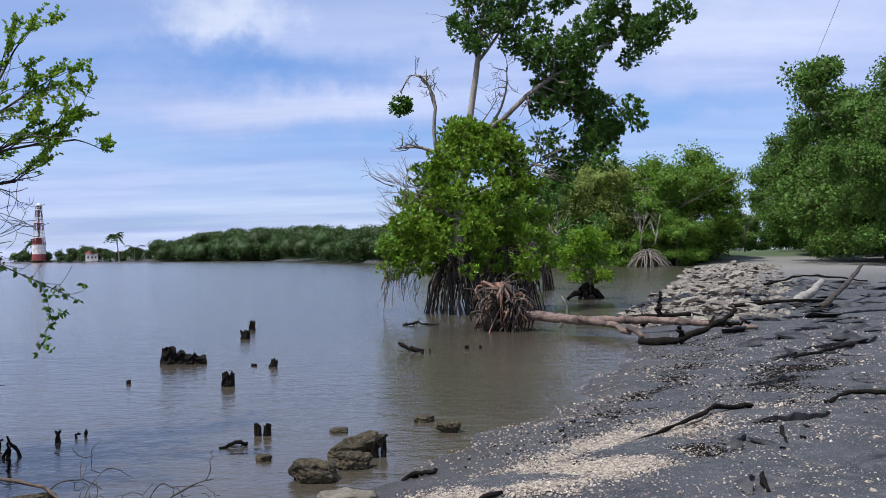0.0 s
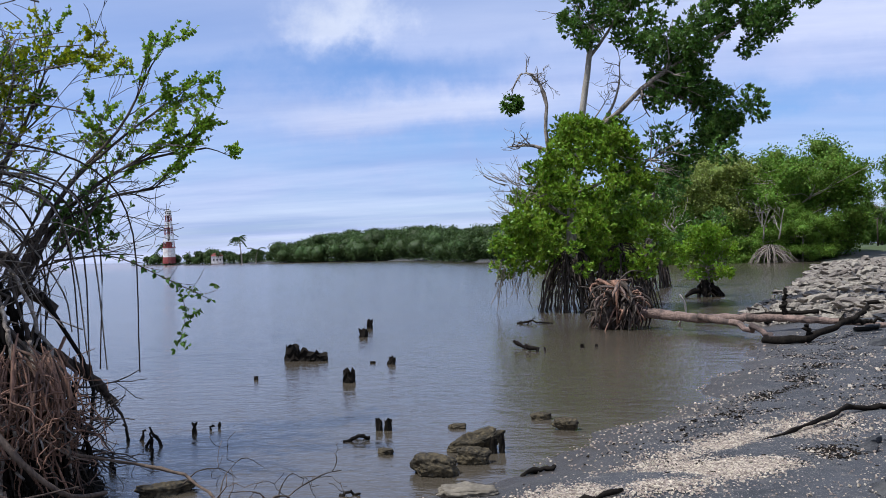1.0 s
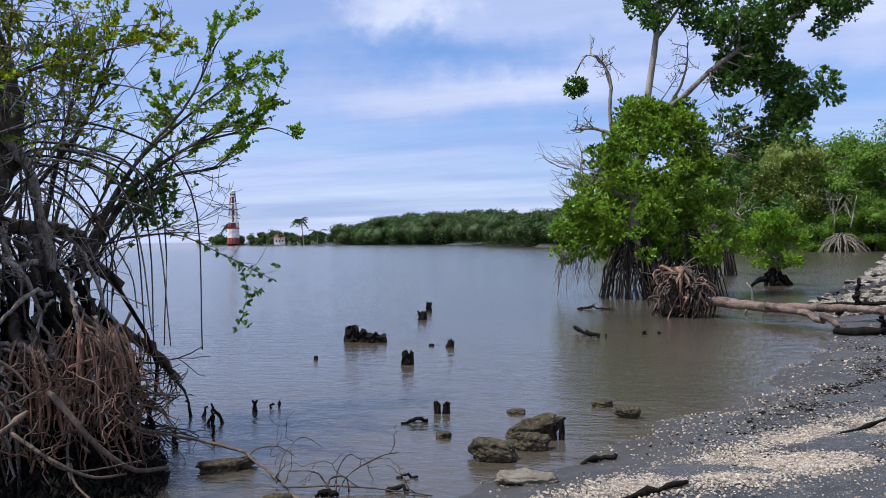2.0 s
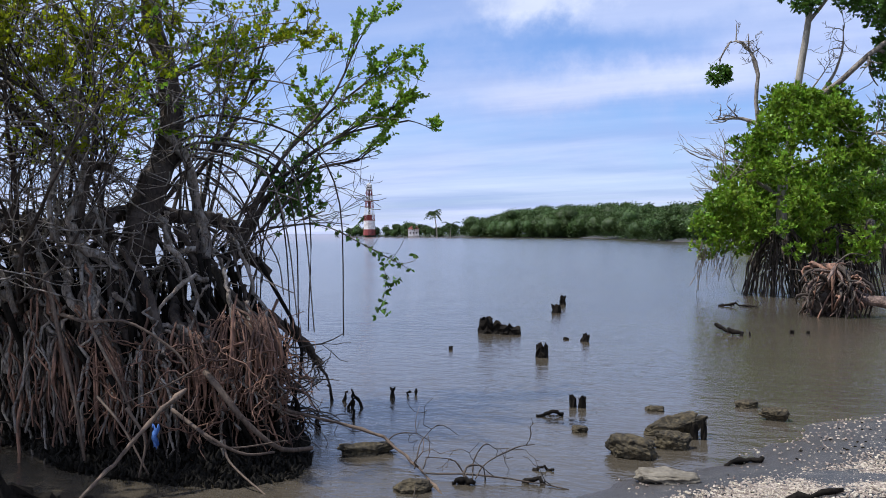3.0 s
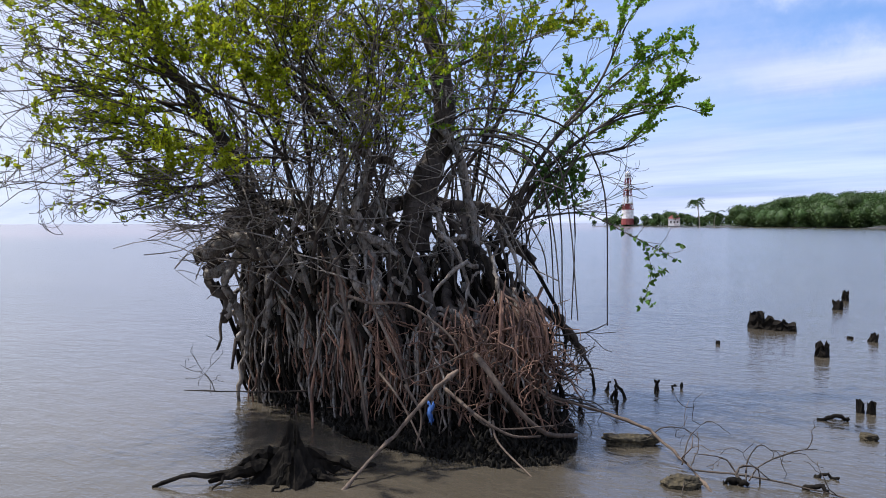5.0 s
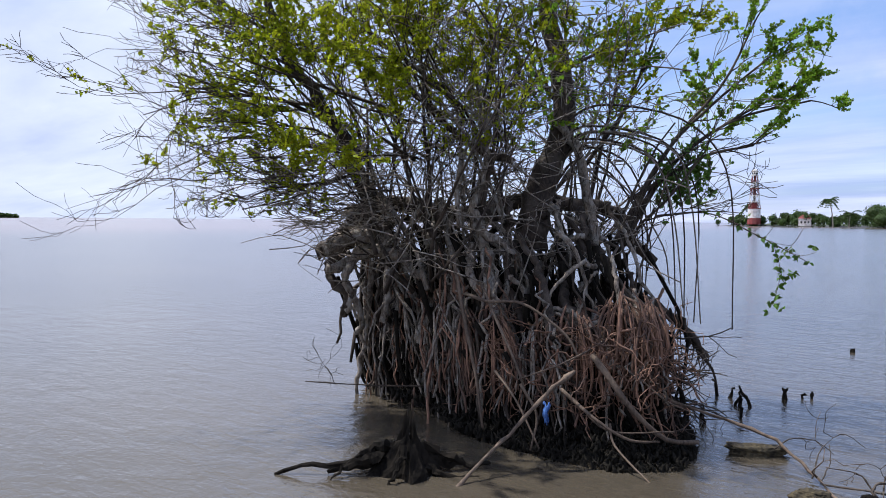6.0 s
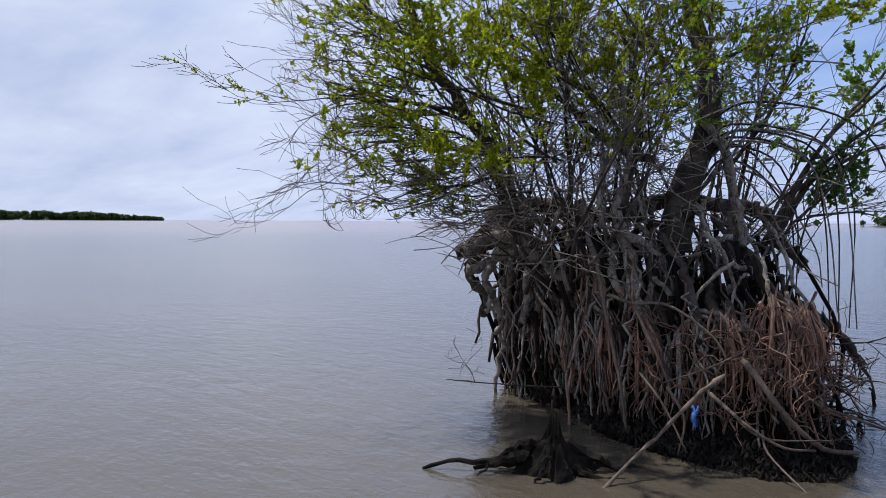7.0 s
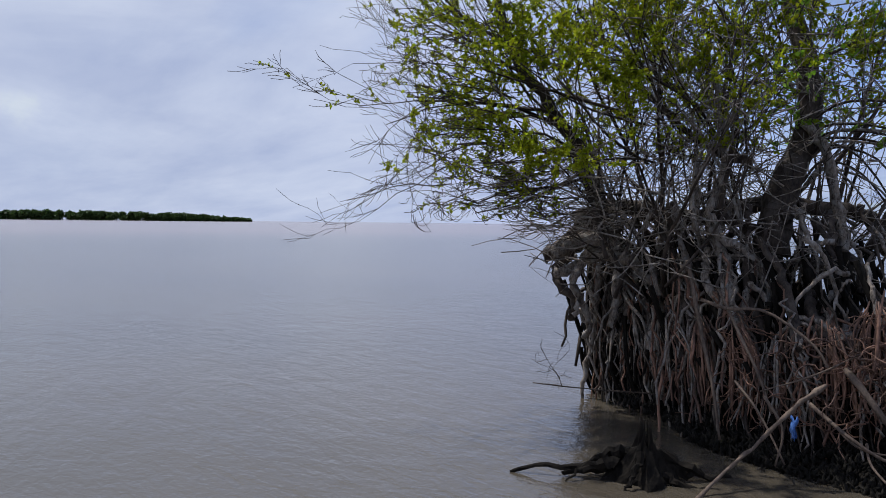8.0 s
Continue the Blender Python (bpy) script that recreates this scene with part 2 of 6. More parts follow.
WHITE_PAINT = material("weathered white paint", (0.62, 0.62, 0.60), (0.82, 0.82, 0.80), 1.5, 0.6, 0.2, 10, stain=(0.40, 0.33, 0.30), stain_scale=0.8, stain_amount=0.55)
RED_PAINT = material("faded red paint", (0.17, 0.035, 0.035), (0.30, 0.065, 0.06), 1.5, 0.6, 0.2, 10, stain=(0.25, 0.12, 0.10), stain_scale=0.8, stain_amount=0.4)
DARK_METAL = material("dark metal", (0.03, 0.03, 0.032), (0.07, 0.07, 0.072), 4, 0.5, 0.2, 20)
BLUE_CLOTH = material("faded blue cloth", (0.03, 0.08, 0.26), (0.09, 0.19, 0.45), 14, 0.9, 0.5, 120)


def ground_material():
    m = bpy.data.materials.new("grey shell sand")
    m.use_nodes = True
    n, l = m.node_tree.nodes, m.node_tree.links
    b = n["Principled BSDF"]
    tc = n.new("ShaderNodeTexCoord")

    def tex(scale, detail=5, rough=0.6):
        t = n.new("ShaderNodeTexNoise")
        t.inputs["Scale"].default_value, t.inputs["Detail"].default_value, t.inputs["Roughness"].default_value = scale, detail, rough
        l.new(tc.outputs["Object"], t.inputs["Vector"])
        return t.outputs["Fac"]

    def span(value, a, c, d=0.0, e=1.0):
        r = n.new("ShaderNodeMapRange")
        for i, v in enumerate((a, c, d, e)):
            r.inputs[i + 1].default_value = v
        l.new(value, r.inputs[0])
        return r.outputs[0]

    def mixed(f, a, c):
        x = n.new("ShaderNodeMix"); x.data_type = "RGBA"
        for sock, v in (("Factor", f), ("A", a), ("B", c)):
            if isinstance(v, tuple):
                x.inputs[sock].default_value = (*v, 1)
            else:
                l.new(v, x.inputs[sock])
        return x.outputs["Result"]
    base = mixed(span(tex(1.1), 0.35, 0.65), (0.022, 0.024, 0.028), (0.054, 0.056, 0.062))
    base = mixed(span(tex(7.0), 0.52, 0.66, 0, 0.5), base, (0.13, 0.12, 0.11))
    base = mixed(span(tex(85.0, 3), 0.60, 0.68, 0, 0.7), base, (0.42, 0.38, 0.32))
    base = mixed(span(tex(60.0, 3), 0.40, 0.30, 0, 0.7), base, (0.02, 0.018, 0.016))
    xyz = n.new("ShaderNodeSeparateXYZ"); l.new(tc.outputs["Object"], xyz.inputs[0])
    wet = span(xyz.outputs["Z"], 0.09, 0.0)
    far = n.new("ShaderNodeMath"); far.operation = "MULTIPLY"
    l.new(span(xyz.outputs["Y"], 26.0, 60.0, 0, 0.6), far.inputs[0]); l.new(span(xyz.outputs["X"], 6.0, 14.0), far.inputs[1])
    dry = far.outputs[0]
    base = mixed(dry, base, (0.27, 0.25, 0.21))
    grass = span(xyz.outputs["Z"], 0.62, 0.9)
    base = mixed(grass, base, (0.06, 0.085, 0.03))
    base = mixed(wet, base, (0.05, 0.042, 0.034))
    l.new(base, b.inputs["Base Color"])
    l.new(span(wet, 0, 1, 0.92, 0.35), b.inputs["Roughness"])
    bp = n.new("ShaderNodeBump"); bp.inputs["Strength"].default_value, bp.inputs["Distance"].default_value = 0.7, 0.02
    l.new(tex(28.0, 7, 0.7), bp.inputs["Height"]); l.new(bp.outputs[0], b.inputs["Normal"])
    return m


def water_material():
    m = bpy.data.materials.new("murky estuary water")
    m.use_nodes = True
    n, l = m.node_tree.nodes, m.node_tree.links
    b = n["Principled BSDF"]
    tc = n.new("ShaderNodeTexCoord")
    heights = []
    for scale, stretch, turn in ((0.5, (1.0, 1.6, 1), -20), (2.0, (1.0, 2.2, 1), -35), (10.0, (1.0, 1.6, 1), -50)):
        mp = n.new("ShaderNodeMapping"); mp.inputs["Scale"].default_value = stretch; mp.inputs["Rotation"].default_value = (0, 0, radians(turn))
        l.new(tc.outputs["Object"], mp.inputs[0])
        t = n.new("ShaderNodeTexNoise"); t.inputs["Scale"].default_value, t.inputs["Detail"].default_value, t.inputs["Distortion"].default_value = scale, 3, 0.6
        l.new(mp.outputs[0], t.inputs["Vector"])
        heights.append(t.outputs["Fac"])
    normal = None
    for h, strength, dist in zip(heights, (0.20, 0.46, 0.50), (0.10, 0.035, 0.013)):
        bp = n.new("ShaderNodeBump"); bp.inputs["Strength"].default_value, bp.inputs["Distance"].default_value = strength, dist
        l.new(h, bp.inputs["Height"])
        if normal:
            l.new(normal, bp.inputs["Normal"])
        normal = bp.outputs[0]
    l.new(normal, b.inputs["Normal"])
    patch = n.new("ShaderNodeTexNoise"); patch.inputs["Scale"].default_value, patch.inputs["Detail"].default_value = 0.12, 4
    l.new(tc.outputs["Object"], patch.inputs["Vector"])
    cr = n.new("ShaderNodeValToRGB")
    cr.color_ramp.elements[0].position, cr.color_ramp.elements[0].color = 0.35, (0.055, 0.046, 0.033, 1)
    cr.color_ramp.elements[1].position, cr.color_ramp.elements[1].color = 0.65, (0.081, 0.067, 0.049, 1)
    l.new(patch.outputs["Fac"], cr.inputs[0])
    # silt plume out in the estuary mouth
    xyz = n.new("ShaderNodeSeparateXYZ"); l.new(tc.outputs["Object"], xyz.inputs[0])
    plume = n.new("ShaderNodeMapRange"); plume.inputs["From Min"].default_value, plume.inputs["From Max"].default_value = -70.0, -135.0
    l.new(xyz.outputs["X"], plume.inputs["Value"])
    silt = n.new("ShaderNodeMix"); silt.data_type = "RGBA"; silt.inputs["B"].default_value = (0.20, 0.135, 0.11, 1)
    l.new(plume.outputs[0], silt.inputs["Factor"]); l.new(cr.outputs[0], silt.inputs["A"]); l.new(silt.outputs["Result"], b.inputs["Base Color"])
    b.inputs["Roughness"].default_value, b.inputs["IOR"].default_value = 0.15, 1.45
    return m


SAND, WATER = ground_material(), water_material()


# ---- builders ----
def unit(v):
    v = np.asarray(v, float)
    return v / (np.linalg.norm(v, axis=-1, keepdims=True) + 1e-12)


class Build:
    """Gathers tubes, leaves and blocks of quads into one mesh."""

    def __init__(self):
        self.v, self.q, self.n = [], [], 0

    def add(self, v, q):
        self.v.append(np.asarray(v, float)); self.q.append(np.asarray(q, np.int64) + self.n); self.n += len(v)

    def tube(self, pts, radii, sides=6, rng=None, lump=0.0):
        p = np.asarray(pts, float); k = len(p)
        r = np.broadcast_to(np.asarray(radii, float), (k,))
        t = unit(np.gradient(p, axis=0))
        ref = np.array((0.0, 0, 1)) if abs(t[0][2]) < 0.8 else np.array((1.0, 0, 0))
        a = unit(np.cross(t, ref)); c = np.cross(t, a)
        ang = np.arange(sides) * 2 * math.pi / sides
        rr = r[:, None] * (1 + (lump * rng.normal(size=(k, sides)) if lump else 0))
        ring = p[:, None, :] + rr[..., None] * (np.cos(ang)[None, :, None] * a[:, None, :] + np.sin(ang)[None, :, None] * c[:, None, :])
        v = np.vstack((ring.reshape(-1, 3), p[:1], p[-1:]))
        i, j = np.meshgrid(np.arange(k - 1), np.arange(sides), indexing="ij")
        j2 = (j + 1) % sides
        q = np.stack((i * sides + j, i * sides + j2, (i + 1) * sides + j2, (i + 1) * sides + j), -1).reshape(-1, 4)
        s = np.arange(0, sides - 1, 2)
        e = (k - 1) * sides
        caps = [(k * sides, (x + 2) % sides, x + 1, x) for x in s] + [(k * sides + 1, e + x, e + x + 1, e + (x + 2) % sides) for x in s]
        self.add(v, np.vstack((q, caps)))

    def leaves(self, c, d, size, rng, width=0.42, fold=0.12):
        c, d = np.asarray(c, float), unit(d)
        n = len(c)
        side = unit(np.cross(d, rng.normal(size=(n, 3))))
        up = np.cross(side, d)
        s = np.broadcast_to(np.asarray(size, float), (n,))[:, None]
        w = s * width * 0.5
        v = np.stack((c, c + d * s * 0.52 + side * w + up * s * fold, c + d * s, c + d * s * 0.52 - side * w + up * s * fold), 1).reshape(-1, 3)
        self.add(v, np.arange(4 * n).reshape(-1, 4))

    def rosettes(self, tips, dirs, per, size, rng, open_=0.9, back=0.05, width=0.5):
        tips, dirs = np.asarray(tips, float), unit(dirs)
        c = np.repeat(tips, per, 0); d = np.repeat(dirs, per, 0)
        d = unit(d + open_ * rng.normal(size=c.shape))
        c = c - np.repeat(dirs, per, 0) * (rng.random((len(c), 1)) * back)
        self.leaves(c, d, size * rng.uniform(0.65, 1.15, len(c)), rng, width)

    def heart(self, c, r, rng, rings=6, sides=9):
        """A rough blob of shaded inner foliage."""
        th = np.linspace(0.12, math.pi - 0.12, rings); ph = np.arange(sides) * 2 * math.pi / sides
        v = np.stack((np.sin(th)[:, None] * np.cos(ph), np.sin(th)[:, None] * np.sin(ph), np.cos(th)[:, None] * np.ones(sides)), -1).reshape(-1, 3)
        v = np.asarray(c) + v * np.asarray(r) * rng.uniform(0.75, 1.15, (len(v), 1))
        i, j = np.meshgrid(np.arange(rings - 1), np.arange(sides), indexing="ij")
        self.add(v, np.stack((i * sides + j, (i + 1) * sides + j, (i + 1) * sides + (j + 1) % sides, i * sides + (j + 1) % sides), -1).reshape(-1, 4))

    def mesh(self, name, smooth=True):
        me = bpy.data.meshes.new(name)
        v, q = np.vstack(self.v), np.vstack(self.q)
        me.vertices.add(len(v)); me.vertices.foreach_set("co", v.ravel())
        me.loops.add(q.size); me.loops.foreach_set("vertex_index", q.ravel().astype(np.int32))
        me.polygons.add(len(q)); me.polygons.foreach_set("loop_start", (np.arange(len(q)) * 4).astype(np.int32))
        me.polygons.foreach_set("use_smooth", np.full(len(q), smooth))
        me.update(calc_edges=True); me.validate()
        return me


def part(name, shape, mat, parent=None, label="", smooth=True):
    """One mesh object, under a thing or on its own."""
    if isinstance(shape, Build):
        me = shape.mesh(name, smooth)
    elif isinstance(shape, bmesh.types.BMesh):
        me = bpy.data.meshes.new(name); shape.to_mesh(me); shape.free()
        me.polygons.foreach_set("use_smooth", [smooth] * len(me.polygons))
    else:
        me = shape
    if not me.materials:
        me.materials.append(mat)
    ob = new(name, me)
    ob.parent = parent
    return tagged(ob, label)


def thing(name, label, category, m=None, group="", kind=""):
    ob = new(name)
    if m is not None:
        ob.matrix_world = m
    return tagged(ob, label, category, group, kind)


def path(points, n=12):
    """A smooth line of n points through a few given ones."""
    p = np.asarray(points, float)
    if len(p) < 3:
        return p[0] + (p[-1] - p[0]) * np.linspace(0, 1, n)[:, None]
    pad = np.vstack((2 * p[0] - p[1], p, 2 * p[-1] - p[-2]))
    res = []
    for s in np.linspace(0, len(p) - 1 - 1e-6, n):
        i = int(s); f = s - i
        a, b, c, d = pad[i:i + 4]
        res.append(0.5 * (2 * b + (c - a) * f + (2 * a - 5 * b + 4 * c - d) * f ** 2 + (3 * b - a - 3 * c + d) * f ** 3))
    return np.array(res)


def grow(b, p, d, length, r, level, rng, tips, spread=0.8, up=0.06, wander=0.16, kids=3, thin=0.003, shrink=0.62, floor=-9.0):
    """A limb with its side branches, level by level; gathers the twig ends."""
    n = 5 if level else 4
    pts, ds = [np.asarray(p, float)], []
    d = unit(d)
    for _ in range(n):
        d = unit(d + wander * rng.normal(size=3) + np.array((0, 0, up + (0.5 if pts[-1][2] < floor else 0.0))))
        ds.append(d); pts.append(pts[-1] + d * length / n)
    rad = np.linspace(r, max(r * 0.42, thin), n + 1)
    b.tube(pts, rad, 6 if r > 0.03 else 4)
    tips.append((pts[-1], d))
    if level:
        for k in range(kids):
            i = int(rng.integers(1, n + 1))
            cd = unit(ds[i - 1] + spread * rng.normal(size=3) * np.array((1, 1, 0.7)))
            grow(b, pts[i], cd, length * shrink * rng.uniform(0.7, 1.2), max(rad[i] * 0.6, thin), level - 1, rng, tips, spread, up, wander, kids, thin, shrink, floor)
    else:
        tips.append((pts[2], ds[1]))


def lumpy(seed, size, points=18, flat=1.0):
    """A broken stone: the hull of random points."""
    rng = np.random.default_rng(seed)
    bm = bmesh.new()
    d = unit(rng.normal(size=(points, 3))) * rng.uniform(0.75, 1.0, (points, 1))
    d = np.sign(d) * np.abs(d) ** 0.7
    for q in d:
        bm.verts.new((q[0] * size[0] / 2, q[1] * size[1] / 2, q[2] * size[2] / 2 * flat))
    got = bmesh.ops.convex_hull(bm, input=bm.verts)
    bmesh.ops.delete(bm, geom=[e for e in got["geom_interior"] if isinstance(e, bmesh.types.BMVert)], context="VERTS")
    return bm


def boulder_mesh(seed, size, rough=0.3):
    """A blocky, pitted rock: a rounded block with broken corners."""
    bm = bmesh.new()
    bmesh.ops.create_icosphere(bm, subdivisions=5, radius=0.5)
    off = Vector((seed * 7.3, seed * 3.1, seed * 1.7))
    rng = np.random.default_rng(seed)
    cuts = [(Vector(unit(rng.normal(size=3) * np.array((1, 1, 0.7)))), rng.uniform(0.34, 0.50)) for _ in range(8)]
    for v in bm.verts:
        n = v.co.normalized()
        c = n * (0.20 + 0.255 / max(abs(n.x), abs(n.y), abs(n.z)))
        for normal, reach in cuts:
            over = c.dot(normal) - reach
            if over > 0:
                c -= normal * over * 0.95
        c += n * rough * (0.34 * noise.fractal(v.co * 3 + off, 0.9, 2.1, 6) - 0.26 * noise.turbulence(v.co * 10 + off, 4, True) + 0.08)
        v.co = Vector((c.x * size[0] * 1.08, c.y * size[1] * 1.08, c.z * size[2] * 1.1))
    return bm


# ---- ground and water ----
SHORE_Y = (-4000, -40, -5, 0, 2, 4, 5.3, 6.3, 8.2, 9.8, 12.4, 15.7, 21.5, 32.7, 67.7, 112, 200, 4000)
SHORE_X = (-900, -12, -3.4, -2.5, -2.0, -1.3, -0.7, 0.2, 1.2, 1.95, 2.9, 4.0, 5.0, 8.9, 19.9, 33.5, 40, 60)
BANK_X = (-4500, -215, -197, -174, -109, -60, -25, -15, 0, 12, 24, 40, 4500)
BANK_Y = (4400, 4400, 372, 352, 325, 280, 200, 157, 140, 112, 93, 90, 90)


def ground_height(x, y):
    x, y = np.asarray(x, float), np.asarray(y, float)
    d = (x - np.interp(y, SHORE_Y, SHORE_X)) * 0.85
    d = d + 0.16 * np.sin(y * 1.9 + 0.7) * np.exp(-np.abs(y - 7) / 9) + 0.08 * np.sin(y * 5.3)
    beach = np.where(d < 0, np.maximum(0.11 * d, -1.5), 0.30 * (1 - np.exp(-np.maximum(d, 0) / 2.4)))
    beach = beach + np.clip((d - 16) * 0.02, 0, 1.2)
    e = (y - np.interp(x, BANK_X, BANK_Y)) * 0.6
    bank = np.where(e < 0, np.maximum(0.2 * e, -1.5), np.minimum(0.12 * e, 1.3))
    return np.maximum(beach, bank)


def axis(near0, near1, step, far0, far1, growth=1.12):
    a = list(np.arange(near0, near1, step))
    s, v = step, near0
    left = []
    while v > far0:
        s *= growth; v -= s; left.append(max(v, far0))
    s, v = step, a[-1]
    while v < far1:
        s *= growth; v += s; a.append(min(v, far1))
    return np.array(left[::-1] + a)


gx, gy = axis(-2.5, 9.0, 0.06, -4400, 4400), axis(3.5, 17.0, 0.06, -4400, 4400)
X, Y = np.meshgrid(gx, gy)
Z = ground_height(X, Y)
small = np.array([[noise.fractal(Vector((a * 1.4, c * 1.4, 0)), 1.0, 2.0, 4) if -4 < a < 14 and 2 < c < 26 else 0.0 for a in gx] for c in gy])
Z = Z + 0.02 * small * np.clip((Z + 0.06) * 12, 0, 1)
b = Build()
ny, nx = X.shape
i, j = np.meshgrid(np.arange(ny - 1), np.arange(nx - 1), indexing="ij")
b.add(np.stack((X, Y, Z), -1).reshape(-1, 3), np.stack((i * nx + j, i * nx + j + 1, (i + 1) * nx + j + 1, (i + 1) * nx + j), -1).reshape(-1, 4))
tagged(part("ground", b, SAND), "grey sandy beach strewn with shells, sloping into water", "beach", kind="structure")

b = Build()
wx, wy = axis(-8, 8, 1.0, -4400, 4400, 1.3), axis(0, 20, 1.0, -4400, 4400, 1.3)
X, Y = np.meshgrid(wx, wy)
ny, nx = X.shape
i, j = np.meshgrid(np.arange(ny - 1), np.arange(nx - 1), indexing="ij")
b.add(np.stack((X, Y, X * 0), -1).reshape(-1, 3), np.stack((i * nx + j, i * nx + j + 1, (i + 1) * nx + j + 1, (i + 1) * nx + j), -1).reshape(-1, 4))
tagged(part("water", b, WATER), "calm murky grey-brown estuary water with fine ripples", "water", kind="structure")


def gz(x, y):
    return float(ground_height(x, y))


# ---- far shores ----
def canopy(rng, line, heights, depth, count, size, lumps=60, base=0.0):
    """Foliage along a line of the plan: lumps of crowns filled with leaf sprays."""
    line = np.asarray(line, float)
    s = rng.random(lumps) * (len(line) - 1)
    k = np.minimum(s.astype(int), len(line) - 2); f = (s - k)[:, None]
    c = line[k] * (1 - f) + line[k + 1] * f
    row = rng.uniform(0.42, 1.0, lumps) ** 0.7
    h = np.interp(s, np.arange(len(line)), heights) * row
    c = c + rng.normal(size=(lumps, 2)) * depth * 0.25
    c[:, 1] += (row - 0.8) * depth * 1.6
    r = np.interp(s, np.arange(len(line)), heights) * rng.uniform(0.17, 0.34, lumps)
    r = np.minimum(r, h * 0.5)
    per = max(count // lumps, 1)
    d = unit(rng.normal(size=(lumps, per, 3)) * np.array((1, 1, 0.9)))
    rad = r[:, None, None] * rng.uniform(0.6, 1.06, (lumps, per, 1))
    p = np.concatenate((c, (h - r * 0.95)[:, None]), 1)[:, None, :] + d * rad * np.array((1.15, 1.15, 1))
    low = rng.random((lumps, per)) < 0.14
    p[..., 2] = np.where(low, rng.uniform(0.0, 0.7, (lumps, per)) * h[:, None], p[..., 2])
    p[..., :2] = np.where(low[..., None], c[:, None, :] + d[..., :2] * (r * 1.25)[:, None, None] * rng.uniform(0.5, 1.0, (lumps, per, 1)), p[..., :2])
    p = p.reshape(-1, 3)
    p = p[p[:, 2] > 0.1]
    p[:, 2] += base
    b = Build()
    for k in range(lumps):
        b.heart((c[k, 0], c[k, 1], base + h[k] - r[k] * 0.95), np.array((1.0, 1.0, 0.85)) * r[k] * 0.8, rng, 8, 14)
    b.leaves(p, unit(rng.normal(size=p.shape) * np.array((1, 1, 0.6))), size * rng.uniform(0.6, 1.3, len(p)), rng, 1.0, 0.2)
    return b


rng = np.random.default_rng(11)
woods = canopy(rng, [(-106, 330), (-90, 320), (-70, 301), (-50, 283), (-36, 258)], [8.3, 11.8, 12.3, 12.1, 11.2], 15, 170000, 0.45, 330)
tagged(part("far_woods", woods, LEAF_FAR), "dense dark green mangrove wood across the bay", "woods", kind="stuff")
woods = canopy(rng, [(-38, 240), (-26, 212), (-18, 176), (-10, 163), (4, 158)], [9.0, 8.4, 7.6, 8.0, 8.8], 9, 110000, 0.32, 190)
tagged(part("near_woods", woods, LEAF_FAR), "lighter green mangrove wood on the nearer bank", "woods", kind="stuff")
scrub = canopy(rng, [(-198, 374), (-186, 370), (-176, 364), (-160, 357), (-150, 350), (-136, 344), (-120, 338), (-104, 331)], [3.5, 6, 5, 5.5, 8, 5, 5.5, 7.5], 3.5, 18000, 0.6, 90)
tagged(part("headland_scrub", scrub, LEAF_FAR), "low dark scrub on the lighthouse headland", "scrub", kind="stuff")
rng = np.random.default_rng(5)
isle = canopy(rng, [(-1436, 440), (-1452, 350), (-1475, 200), (-1500, 60), (-1500, -140), (-1480, -320)], [4, 12, 15, 15, 17, 13], 16, 60000, 3.6, 420)
tagged(part("island", isle, LEAF_FAR), "low dark wooded island on the sea horizon", "island", kind="structure")


# ---- lighthouse and headland ----
def box(b, c, s, turn=0.0):
    x, y, z = np.array(s) / 2
    v = np.array([(-x, -y, -z), (x, -y, -z), (x, y, -z), (-x, y, -z), (-x, -y, z), (x, -y, z), (x, y, z), (-x, y, z)])
    co, si = math.cos(turn), math.sin(turn)
    v = np.stack((v[:, 0] * co - v[:, 1] * si, v[:, 0] * si + v[:, 1] * co, v[:, 2]), 1) + np.array(c)
    b.add(v, [(0, 3, 2, 1), (4, 5, 6, 7), (0, 1, 5, 4), (1, 2, 6, 5), (2, 3, 7, 6), (3, 0, 4, 7)])


def drum(b, r0, r1, z0, z1, sides=12):
    b.tube([(0, 0, z0), (0, 0, (z0 + z1) / 2), (0, 0, z1)], [r0, (r0 + r1) / 2, r1], sides)


